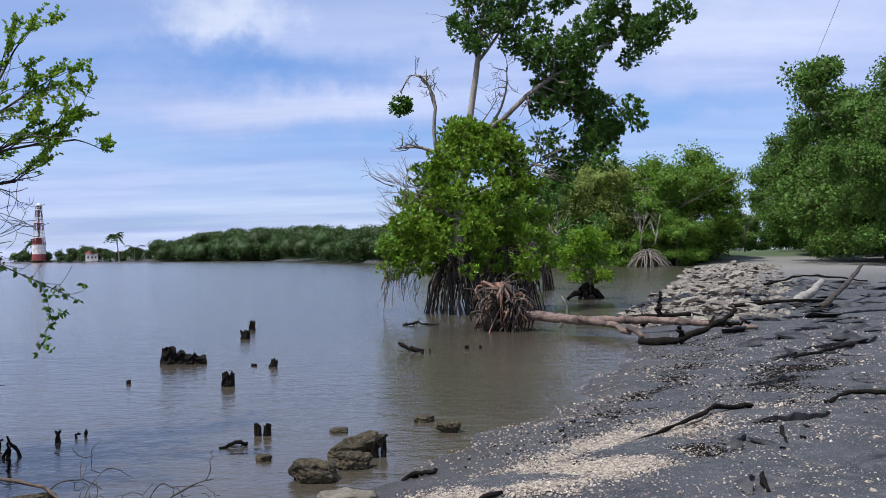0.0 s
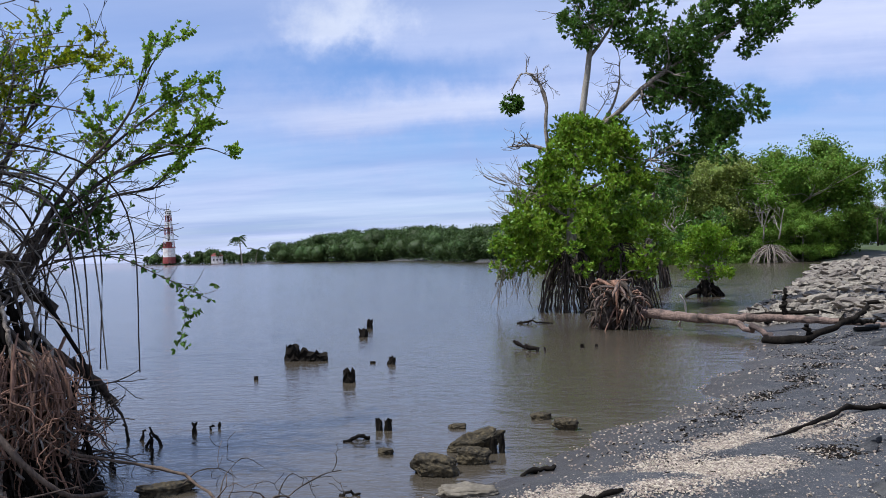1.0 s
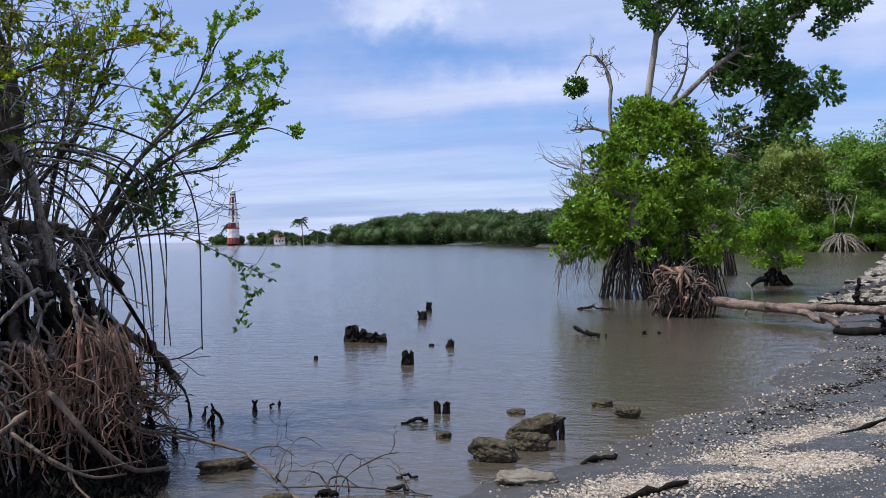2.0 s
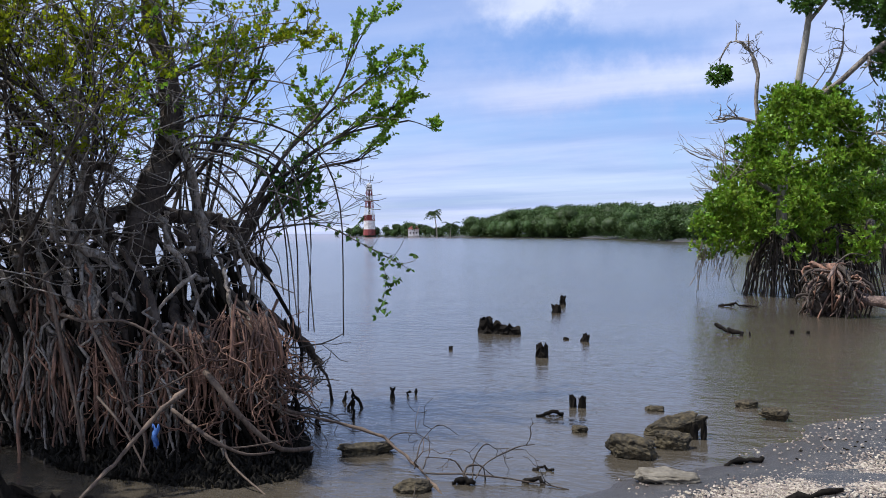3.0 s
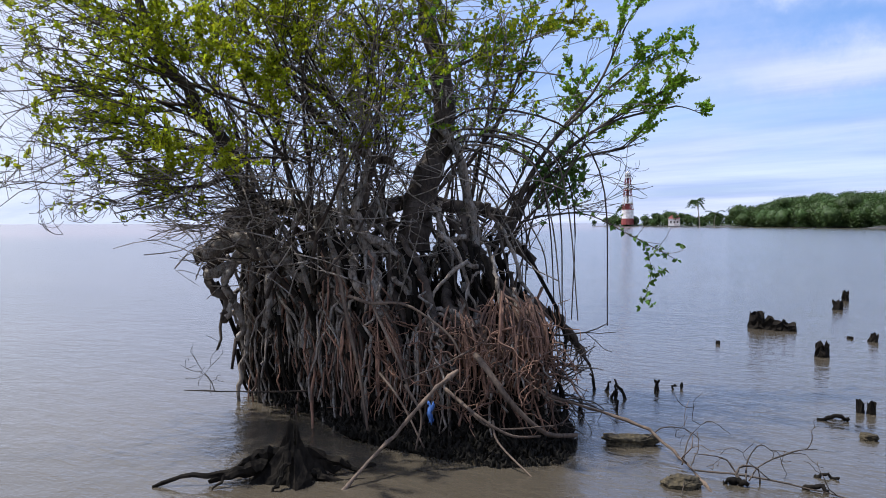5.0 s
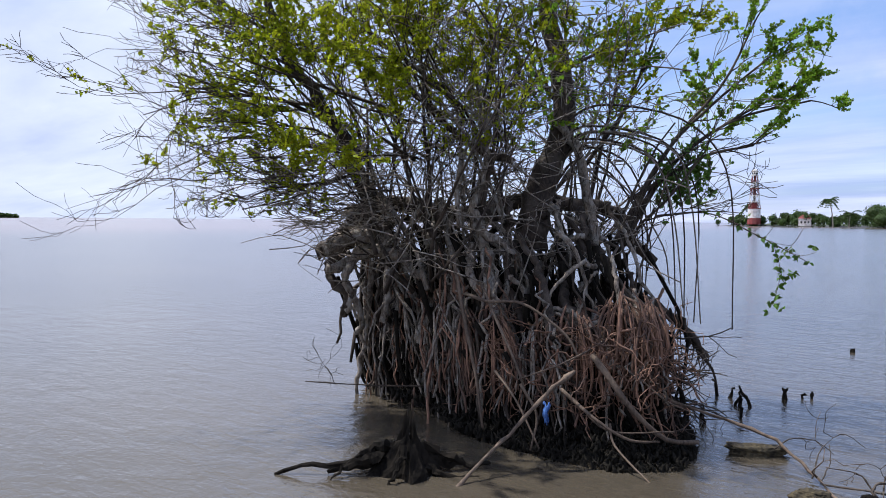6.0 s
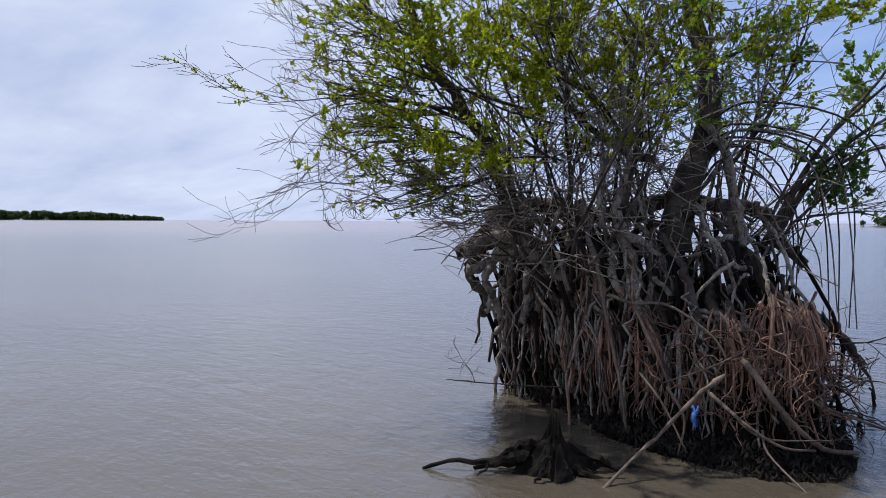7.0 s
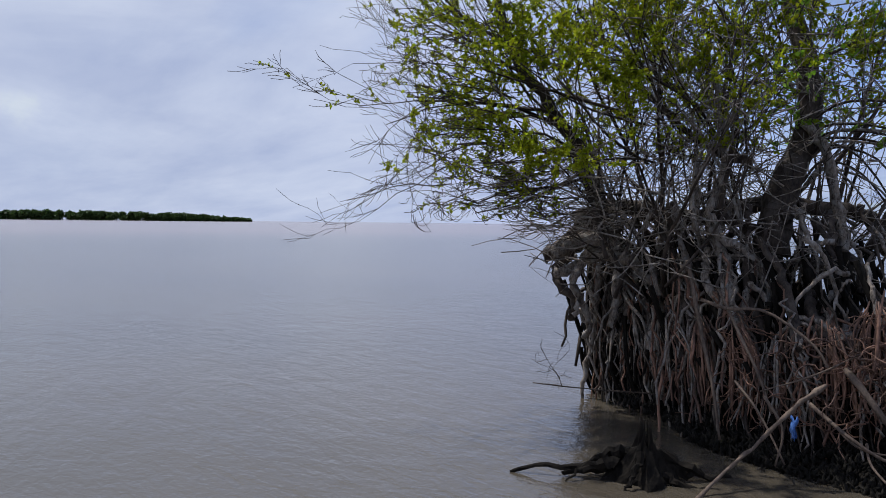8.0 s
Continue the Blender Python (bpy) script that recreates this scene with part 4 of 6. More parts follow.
# ---- near mangrove with its root curtain: its own frame, x along the shore, y away from it ----
def near_mangrove():
    rng = np.random.default_rng(53)
    top = thing("mangrove_tree", "half-bare mangrove with a dense curtain of prop roots in shallow water", "tree", pose(-4.77, 4.68, 0, 0, 0, 49.6))
    b = Build()
    b.tube(path([(0.2, 0.1, 1.45), (0.26, 0.15, 1.85), (0.38, 0.25, 2.15), (0.52, 0.33, 2.5), (0.52, 0.35, 3.0), (0.38, 0.4, 3.6), (0.42, 0.5, 4.3), (0.3, 0.5, 5.1)], 26), np.linspace(0.15, 0.05, 26), 10, rng, 0.07)
    part("trunk", b, BARK_DARK, top)
    thick = (([(-1.42, 0.9, 1.72), (-1.0, 0.75, 1.86), (-0.4, 0.55, 1.74), (0.2, 0.4, 1.88), (0.75, 0.5, 1.84), (1.15, 0.7, 1.75), (1.28, 0.85, 1.55), (1.58, 1.0, 1.3)], 0.085, 0.05),
             ([(-1.05, 0.6, 1.6), (-1.25, 0.6, 2.0), (-1.45, 0.5, 2.45), (-1.7, 0.4, 2.8), (-2.0, 0.3, 3.3), (-2.2, 0.3, 4.0)], 0.085, 0.03),
             ([(-1.2, 0.8, 1.7), (-1.5, 0.95, 1.5), (-1.72, 1.0, 1.36)], 0.09, 0.08),
             ([(-1.35, 0.9, 1.5), (-1.6, 0.95, 1.2), (-1.42, 0.9, 0.95), (-1.45, 0.9, 0.78)], 0.05, 0.035),
             ([(-1.25, 0.7, 1.4), (-0.9, 0.5, 1.35), (-0.7, 0.35, 1.05), (-0.75, 0.3, 0.6)], 0.06, 0.035),
             ([(0.95, 0.35, 1.15), (1.3, 0.45, 0.98), (1.7, 0.5, 0.74), (1.95, 0.5, 0.42)], 0.055, 0.03),
             ([(0.05, 0.1, 2.2), (-0.4, 0.2, 2.4), (-0.65, 0.2, 2.65), (-0.9, 0.2, 2.9)], 0.04, 0.02),
             ([(-0.1, -0.2, 0.9), (-0.2, -0.2, 1.35), (-0.3, -0.15, 1.8), (-0.2, -0.1, 2.3), (-0.3, 0, 2.9)], 0.06, 0.025),
             ([(0.8, 0.0, 0.85), (0.75, 0.05, 1.35), (0.72, 0.1, 1.85), (0.6, 0.15, 2.35), (0.45, 0.2, 2.55)], 0.055, 0.035))
    for k, (pts, r0, r1) in enumerate(thick):
        b = Build(); n = 22; line = path(pts, n)
        line[1:-1] += rng.normal(size=(n - 2, 3)) * 0.012
        b.tube(line, np.linspace(r0, r1, n), 9, rng, 0.12)
        part("limb", b, BARK_GREY if k in (4, 7, 8) else BARK_DARK, top)
    # frayed end of the low broken limb
    b = Build()
    for _ in range(26):
        s = np.array((rng.uniform(1.55, 1.9), 0.5 + rng.normal() * 0.03, 0)); s[2] = 0.74 - (s[0] - 1.7) * 1.2
        b.tube([s, s + (0.03, 0, -0.1), s + (rng.normal() * 0.05 + 0.05, rng.normal() * 0.03, -rng.uniform(0.12, 0.3))], [0.012, 0.009, 0.003], 4)
    b.tube(path([(1.85, 0.5, 0.5), (2.0, 0.5, 0.32), (2.06, 0.5, 0.12)], 5), [0.02, 0.018, 0.014, 0.01, 0.006], 5)
    part("frayed_end", b, BARK_DARK, top)
    # upright stems, each forking into twigs
    leafy, dark_leaf = [], []
    for _ in range(50):
        x = rng.uniform(-1.25, 1.2); y = rng.uniform(-0.35, 0.95); z0 = rng.uniform(0.9, 1.8)
        if 0.1 < x < 0.85 and y < 0.4:
            y += 0.6
        r = rng.uniform(0.009, 0.024); tips = []
        b = Build()
        grow(b, (x, y, z0), (rng.normal() * 0.34 + 0.16 * x - 0.08, rng.normal() * 0.25, 1), rng.uniform(1.0, 2.0), r, 3, rng, tips, 0.48, 0.04, 0.19, 3, 0.0026, 0.58)
        part("stem", b, BARK_GREY if rng.random() < 0.35 else BARK_DARK, top)
        leafy += [q for q in tips if q[0][2] > 2.35 and rng.random() < (0.5 if q[0][0] < 0.0 else 0.5 if q[0][0] < 0.8 else 0.15)]
    # sunlight is put into the leaf colour: yellow for lit tips, greener rightwards
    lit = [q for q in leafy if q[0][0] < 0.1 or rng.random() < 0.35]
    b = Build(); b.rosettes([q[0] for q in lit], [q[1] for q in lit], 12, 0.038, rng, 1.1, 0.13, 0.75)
    part("inner_crown", b, LEAF_NEAR, top, "sparse leaves among the stems, coloured sunlit yellow")
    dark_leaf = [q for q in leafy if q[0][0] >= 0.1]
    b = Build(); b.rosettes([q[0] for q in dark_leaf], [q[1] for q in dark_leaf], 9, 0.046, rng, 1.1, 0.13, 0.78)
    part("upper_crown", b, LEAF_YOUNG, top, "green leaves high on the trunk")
    b = Build()
    for _ in range(720):
        c = np.array((float(np.clip(rng.normal() * 0.75 - 0.3, -1.6, 1.0)), rng.uniform(-0.6, 0.9), rng.uniform(1.25, 3.7)))
        d = rng.normal(size=3) * np.array((0.30, 0.16, 0.20)); e = rng.normal(size=3) * 0.07
        b.tube(path([c - d, c - d * 0.3 + e, c + d * 0.4 - e, c + d + np.array((0, 0, 0.06))], 8), np.linspace(0.0055, 0.002, 8) * rng.uniform(0.6, 1.4), 4)
    for _ in range(260):
        c = np.array((rng.uniform(-1.9, -0.9), rng.uniform(-0.3, 0.6), rng.uniform(1.6, 2.35)))
        d = np.array((-rng.uniform(0.15, 0.45), rng.normal() * 0.12, rng.normal() * 0.10 - 0.06))
        b.tube(path([c, c + d * 0.5 + rng.normal(size=3) * 0.03, c + d + np.array((0, 0, 0.05))], 7), np.linspace(0.004, 0.0016, 7), 4)
    tagged(part("twig_lace", b, BARK_GREY, top), kind="stuff")
    # the root mass stands on a slanting oval: near edge of its foot along x, and a far edge
    def edge(x):
        return float(np.interp(x, (-1.3, -1.0, -0.64, -0.48, 0.07, 0.5, 0.94, 1.2, 1.45), (1.15, 0.72, 0.2, -0.4, -0.92, -1.22, -1.22, -0.85, -0.1)))

    # old roots deep inside, painted shade-black, packed so that no light comes through
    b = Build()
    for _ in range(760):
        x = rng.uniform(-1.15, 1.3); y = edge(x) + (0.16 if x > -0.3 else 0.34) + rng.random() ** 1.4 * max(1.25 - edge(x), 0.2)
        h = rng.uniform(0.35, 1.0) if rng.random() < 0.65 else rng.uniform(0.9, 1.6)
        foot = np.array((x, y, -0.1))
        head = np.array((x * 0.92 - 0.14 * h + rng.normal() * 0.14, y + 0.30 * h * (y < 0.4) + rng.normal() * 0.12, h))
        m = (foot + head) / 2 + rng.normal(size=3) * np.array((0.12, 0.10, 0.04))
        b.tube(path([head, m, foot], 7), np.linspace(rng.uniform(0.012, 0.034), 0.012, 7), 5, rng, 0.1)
    tagged(part("inner_root_mass", b, WET_SHADE_WOOD, top), kind="stuff")
    # gnarled knots and short cross limbs where roots leave the stems
    for _ in range(46):
        x = rng.uniform(-1.3, 1.0); c = np.array((x, max(edge(x) + 0.7, 0.0) + rng.normal() * 0.22, rng.uniform(1.05, 1.85)))
        d = np.array((rng.normal() * 0.2, rng.normal() * 0.12, -rng.uniform(0.05, 0.3)))
        b = Build(); line = path([c - d * 0.6, c + rng.normal(size=3) * 0.05, c + d, c + d * 1.6 + np.array((0.04, -0.05, -0.35))], 14)
        line[1:-1] += rng.normal(size=(12, 3)) * 0.012
        b.tube(line, np.linspace(0.042, 0.014, 14) * rng.uniform(0.45, 1.1), 7, rng, 0.2)
        part("knotted_root", b, BARK_GREY if rng.random() < (0.6 if x < -0.2 else 0.2) else BARK_DARK, top)
    # sawn stub and knuckles at the seaward end of the cross limb
    for pts, r0, r1 in (([(-1.15, 0.75, 1.55), (-1.4, 0.7, 1.52), (-1.62, 0.62, 1.42)], 0.085, 0.065), ([(-1.2, 0.72, 1.42), (-1.42, 0.66, 1.28), (-1.6, 0.62, 1.24)], 0.05, 0.045),
                        ([(-1.25, 0.7, 1.45), (-1.42, 0.6, 1.2), (-1.36, 0.62, 0.98), (-1.42, 0.62, 0.84)], 0.05, 0.026), ([(-1.36, 0.66, 1.05), (-1.28, 0.7, 0.75), (-1.33, 0.75, 0.62)], 0.04, 0.022),
                        ([(-1.18, 0.85, 1.3), (-1.22, 0.95, 0.7), (-1.3, 1.0, 0.3), (-1.32, 1.02, -0.06)], 0.03, 0.018), ([(-1.05, 0.7, 1.65), (-1.02, 0.55, 1.2), (-1.08, 0.6, 0.75)], 0.055, 0.03)):
        b = Build(); line = path(pts, 12); line[1:-1] += rng.normal(size=(10, 3)) * 0.012
        b.tube(line, np.linspace(r0, r1, 12), 9, rng, 0.14); part("limb", b, BARK_GREY, top)
    # stout root columns, each breaking up into hanging roots
    for k in range(22):
        x = -1.18 + 2.3 * (k + rng.uniform(0.1, 0.9)) / 22; y = edge(x) + rng.uniform(0.05, 0.4)
        z1, z0 = rng.uniform(1.45, 1.95), rng.uniform(0.55, 0.95)
        r = rng.uniform(0.018, 0.047); lean = rng.normal() * 0.16 - 0.16 * (x < 0.2)
        hx, hy = x + lean, min(y + rng.uniform(0.35, 0.7), 0.75)
        if x > 0.3:
            z1 = rng.uniform(1.05, 1.6)
        line = path([(hx, hy, z1), (hx * 0.6 + x * 0.4 + rng.normal() * 0.07, hy * 0.6 + y * 0.4, z1 * 0.6 + z0 * 0.4), (x, y, z0)], 18)
        line[1:-1] += rng.normal(size=(16, 3)) * 0.009
        b = Build(); b.tube(line, np.linspace(r * 0.75, r * 1.1, 18) * (1 + 0.05 * rng.normal(size=18)), 10, rng, 0.08)
        part("root_column", b, BARK_GREY if rng.random() < 0.75 else BARK_DARK, top)
        for _ in range(13 if x < -0.1 else 7):
            a = rng.uniform(0, 2 * math.pi) if rng.random() < 0.3 else rng.uniform(-2.7, -0.4)
            q = rng.uniform(0.05, 0.26)
            head = line[int(rng.integers(8, 18))] + np.array((math.cos(a), math.sin(a), 0)) * r * 0.7
            foot = np.array((x + math.cos(a) * q, y + math.sin(a) * q * 0.8, (rng.uniform(0.14, 0.42) if x < 0 else rng.uniform(0.28, 0.6)) if rng.random() < 0.8 else rng.uniform(-0.1, 0.1)))
            b, _ = prop_root(rng, foot, head, rng.uniform(1.1, 1.8), rng.uniform(0.007, 0.018), 6, 11, 0.024)
            part("root", b, BARK_RED if rng.random() < (0.6 if x > -0.8 else 0.4) else (BARK_GREY if rng.random() < 0.75 else BARK_DARK), top)
    # long arching prop roots
    for k in range(46):
        x = rng.uniform(-1.25, 1.35) if k % 2 else rng.uniform(-1.25, 0.0); foot = np.array((x, edge(x) + abs(rng.normal()) * 0.12, -0.12))
        h = rng.uniform(0.8, 1.75)
        head = np.array((x * 0.85 - 0.15 * h * (x < 0.4) + rng.normal() * 0.2, min(foot[1] + 0.55 * h, 0.8), h))
        b, _ = prop_root(rng, foot, head, rng.uniform(0.8, 1.6), rng.uniform(0.007, 0.018), 6, 13, 0.03)
        part("root", b, BARK_RED if head[0] > -0.1 and h < 1.2 and rng.random() < 0.7 else (BARK_GREY if rng.random() < 0.45 else BARK_DARK), top)
    # roots springing sideways across the curtain
    for k in range(26):
        x = rng.uniform(-1.0, 0.9); z = rng.uniform(0.75, 1.6)
        c = np.array((x, edge(x) + 0.32 * z + rng.uniform(-0.05, 0.2), z)); d = np.array(((rng.choice((-1, 1)) if x < 0.4 else -1) * rng.uniform(0.2, 0.5), -0.05, -rng.uniform(0.2, 0.6)))
        b = Build(); line = path([c, c + d * 0.35 + np.array((0, 0, 0.10)), c + d * 0.75, c + d + np.array((0, 0, -0.25))], 14); line[1:-1] += rng.normal(size=(12, 3)) * 0.01
        b.tube(line, np.linspace(0.022, 0.009, 14) * rng.uniform(0.6, 1.2), 6, rng, 0.12)
        part("side_root", b, BARK_GREY if rng.random() < 0.6 else BARK_DARK, top)
    # hanging rootlets, fanning out in skirts below knuckles of the old roots
    for xc, lift, z0, n, spread, mat in ((0.74, 0.3, 1.08, 44, 0.2, BARK_RED), (0.95, 0.25, 1.04, 44, 0.2, BARK_RED), (0.4, 0.3, 0.95, 26, 0.22, BARK_RED), (-0.2, 0.22, 0.88, 40, 0.2, BARK_RED), (-0.42, 0.2, 0.86, 36, 0.18, BARK_RED),
                                         (-0.66, 0.2, 0.95, 30, 0.18, BARK_GREY), (-0.9, 0.2, 0.9, 26, 0.16, BARK_GREY), (0.1, 0.25, 0.8, 20, 0.2, BARK_GREY)):
        b = Build()
        for _ in range(n):
            x = xc + float(np.clip(rng.normal() * 0.6, -1.1, 1.1)) * spread; y = edge(x) + lift - 0.16 + rng.normal() * 0.07
            z = z0 + rng.normal() * 0.06; h = rng.uniform(0.3, 0.68)
            b.tube(path([(xc + (x - xc) * 0.35, y + 0.16, z), (xc + (x - xc) * 0.8, y + 0.06, z - h * 0.3), (x, y, z - h * 0.65), (x + rng.normal() * 0.03, y - 0.02, z - h)], 9), np.array((0.006, 0.0075, 0.009, 0.010, 0.0105, 0.0105, 0.0095, 0.007, 0.0025)) * rng.uniform(0.6, 1.2), 5)
        tagged(part("rootlet_skirt", b, mat, top), kind="stuff")
    # tangle of thin dry roots in front
    b = Build()
    for _ in range(210):
        x = rng.uniform(-0.25, 1.2)
        c = np.array((x, edge(x) + rng.uniform(-0.12, 0.2), rng.uniform(0.28, 0.95)))
        d = unit(rng.normal(size=3) * np.array((1, 0.4, 1))); line = [c]
        for _ in range(9):
            d = unit(d + rng.normal(size=3) * np.array((0.5, 0.25, 0.5)) + np.array((0, 0, -0.08)))
            line.append(line[-1] + d * rng.uniform(0.03, 0.06))
        b.tube(path(line, 14), np.linspace(0.006, 0.0028, 14) * rng.uniform(0.6, 1.3), 4)
    tagged(part("root_tangle", b, BARK_RED, top), kind="stuff")
    # thin dark side twigs over the water
    b = Build()
    for _ in range(46):
        x = rng.uniform(0.95, 1.4); c = np.array((x, edge(x) + rng.uniform(0.0, 0.6), rng.uniform(0.05, 0.75)))
        grow(b, c, (1, rng.normal() * 0.4 - 0.1, rng.normal() * 0.35 - 0.25), rng.uniform(0.25, 0.55), 0.009, 1, rng, [], 0.7, -0.03, 0.25, 2, 0.0028)
    tagged(part("side_twig_fringe", b, BARK_DARK, top), kind="stuff")
    # pale long roots bowing out in front
    for pts, r in (([(-0.42, -0.6, 1.12), (-0.27, -0.85, 1.08), (-0.03, -1.0, 1.08), (0.26, -1.1, 0.87), (0.36, -1.15, 0.7)], 0.014), ([(-0.3, -0.6, 1.2), (-0.22, -0.95, 0.95), (-0.1, -1.15, 0.65), (-0.02, -1.2, 0.4)], 0.013),
                   ([(0.45, -1.2, 0.72), (0.51, -1.35, 0.62), (0.65, -1.45, 0.41), (0.9, -1.45, 0.18), (1.2, -1.3, 0.11)], 0.026), ([(0.2, -1.3, 0.5), (0.4, -1.5, 0.33), (0.62, -1.55, 0.2), (0.85, -1.5, 0.17)], 0.014),
                   ([(-0.5, -0.3, 1.4), (-0.42, -0.5, 0.9), (-0.35, -0.72, 0.5), (-0.3, -0.8, 0.1)], 0.018), ([(1.2, 0.1, 1.15), (0.75, -0.9, 0.9), (0.3, -1.2, 0.7), (-0.1, -1.2, 0.55)], 0.009),
                   ([(0.5, -1.5, 0.3), (0.52, -1.6, 0.16), (0.7, -1.9, -0.03)], 0.010), ([(-0.1, -1.35, 0.55), (0.0, -1.45, 0.35), (-0.05, -1.5, 0.12)], 0.011), ([(-0.25, -1.1, 0.6), (-0.12, -1.3, 0.42), (0.02, -1.45, 0.12)], 0.010),
                   ([(0.3, -1.35, 0.42), (0.5, -1.5, 0.25), (0.95, -1.5, 0.24)], 0.009), ([(0.75, -1.2, 0.6), (0.95, -1.3, 0.42), (1.2, -1.2, 0.3)], 0.008)):
        b = Build(); line = path(pts, 14); b.tube(line, np.linspace(r, r * 0.6, 14), 6, rng, 0.06)
        part("bowed_root", b, BARK_TAN, top)
    # slender aerial roots arching off the trunk on the seaward side
    for k in range(11):
        x = 0.9 + 0.075 * k + rng.normal() * 0.03; rise = 2.1 + 0.05 * k + rng.normal() * 0.07
        e = x + rng.uniform(0.2, 0.42); y = 0.3 + rng.normal() * 0.12
        b = Build(); b.tube(path([(0.48, 0.3, rise - 0.12), (0.62 + 0.02 * k, y, rise + 0.06), (x, y + 0.1, rise - 0.08), (e, y + 0.15, rise - 0.62), (e + rng.uniform(-0.02, 0.12), y + 0.15, 0.75 + rng.uniform(-0.1, 0.6))], 18), np.linspace(0.013, 0.006, 18), 5)
        part("aerial_root", b, BARK_GREY if k % 3 == 0 else BARK_DARK, top)
    # crown limbs: start, direction, length, radius
    wood, leafy, deep = Build(), [], []
    for p, d, length, r in (((-1.3, 0.5, 2.3), (-1, -0.35, 0.22), 1.5, 0.03), ((-1.45, 0.5, 2.5), (-1, -0.2, 0.42), 1.6, 0.03), ((-1.6, 0.4, 2.7), (-1, -0.4, 0.15), 1.5, 0.028), ((-1.2, 0.5, 2.1), (-1, -0.5, -0.02), 1.3, 0.024),
                            ((-1.8, 0.4, 3.0), (-0.9, 0.1, 0.6), 1.4, 0.026), ((-0.9, 0.2, 2.6), (-0.8, -0.6, 0.4), 1.5, 0.026), ((-2.0, 0.3, 3.3), (-1, 0, 0.3), 1.3, 0.022), ((-1.0, 0.4, 1.95), (-1, -0.3, -0.15), 1.1, 0.016),
                            ((-1.1, 0.4, 1.85), (-0.8, -0.5, -0.1), 0.9, 0.014), ((-0.3, 0.0, 2.5), (-0.5, -0.5, 0.7), 1.4, 0.026), ((-0.2, 0.0, 2.3), (0.1, -0.3, 1), 1.5, 0.026), ((-0.8, 0.1, 2.2), (-0.7, -0.7, 0.35), 1.3, 0.024), ((-0.6, 0.0, 2.5), (-0.4, -0.7, 0.5), 1.2, 0.024), ((-0.5, 0.1, 2.8), (-0.6, -0.3, 0.6), 1.3, 0.024), ((0.45, 0.4, 2.8), (-0.6, -0.2, 0.8), 1.4, 0.026),
                            ((0.5, 0.4, 3.0), (0.5, 0.3, 0.8), 1.4, 0.028), ((-0.7, 0.3, 2.7), (-0.2, 0.4, 0.9), 1.3, 0.024), ((0.4, 0.4, 3.4), (-0.3, -0.5, 0.8), 1.3, 0.024), ((-2.1, 0.3, 3.6), (-0.4, -0.3, 0.8), 1.2, 0.02), ((0.4, 0.5, 4.2), (0.4, -0.4, 0.6), 1.1, 0.02)):
        for again in range(2):
            tips = []
            e = np.array(d) + rng.normal(size=3) * 0.16 * again
            grow(wood, np.array(p) + rng.normal(size=3) * 0.06 * again, e, length * rng.uniform(0.76, 0.98), r * (0.68 - 0.2 * again), 4, rng, tips, 0.5, 0.01, 0.15, 3, 0.0022, 0.6, 1.75)
            leafy += [q for q in tips if rng.random() < (0.62 if q[0][2] > 2.1 else 0.05) * float(np.interp(q[0][0], (-3.3, -2.8, -2.2, -1.6), (0.12, 0.32, 0.8, 1.15)))]
    for _ in range(40):
        s0 = np.array((rng.uniform(-2.4, -1.5), rng.uniform(-0.6, 0.5), rng.uniform(1.95, 3.3)))
        grow(wood, s0, (-1, rng.normal() * 0.3 - 0.2, 0.28 * (s0[2] - 2.7) + rng.normal() * 0.12), rng.uniform(0.7, 1.15), 0.005, 2, rng, [], 0.42, 0.05, 0.2, 3, 0.0016, 0.55)
    tagged(part("crown_wood", wood, BARK_DARK, top), kind="stuff")
    b = Build(); b.rosettes([q[0] for q in leafy], [q[1] for q in leafy], 14, 0.036, rng, 1.0, 0.13, 0.75)
    part("crown", b, LEAF_NEAR, top, "sparse yellow-green young leaves")
    # seaward branch fan
    wood, leafy = Build(), []
    for pts in ([(1.05, 0.5, 1.3), (1.5, 0.6, 2.1), (2.1, 0.6, 2.6), (2.75, 0.6, 2.95)], [(1.1, 0.5, 1.4), (1.6, 0.6, 2.2), (2.2, 0.6, 2.65), (2.95, 0.6, 2.85)], [(1.0, 0.5, 1.4), (1.5, 0.5, 2.3), (2.0, 0.6, 2.8), (2.6, 0.6, 3.3)],
                [(1.1, 0.5, 1.5), (1.6, 0.6, 2.4), (2.1, 0.6, 3.0), (2.4, 0.6, 3.6)], [(1.2, 0.5, 1.9), (1.9, 0.6, 2.3), (2.4, 0.6, 2.42)], [(0.8, 0.4, 1.9), (0.95, 0.4, 2.6), (1.15, 0.5, 3.3)], [(0.75, 0.4, 2.2), (1.1, 0.4, 2.7), (1.35, 0.4, 3.3)]):
        line = path(pts, 12); wood.tube(line, np.linspace(0.022, 0.009, 12), 5)
        for k in range(6, 12):
            tips = []
            grow(wood, line[k], unit(line[k] - line[k - 2]) + rng.normal(size=3) * 0.35, 0.42, 0.007, 3, rng, tips, 0.45, 0.03, 0.14, 2, 0.002, 0.62)
            leafy += [q for q in tips if rng.random() < (0.85 if q[0][0] > 1.8 else 0.5) * (q[0][2] > 2.55) + 0.04]
    tagged(part("branch_fan", wood, BARK_DARK, top), kind="stuff")
    b = Build(); b.rosettes([q[0] for q in leafy], [q[1] for q in leafy], 13, 0.039, rng, 1.1, 0.12, 0.75)
    part("seaward_foliage", b, LEAF_YOUNG, top, "green leaf sprays on slender twigs")
    b = Build(); c = np.array((1.1, 0.45, 3.2)) + rng.normal(size=(150, 3)) * np.array((0.15, 0.15, 0.30))
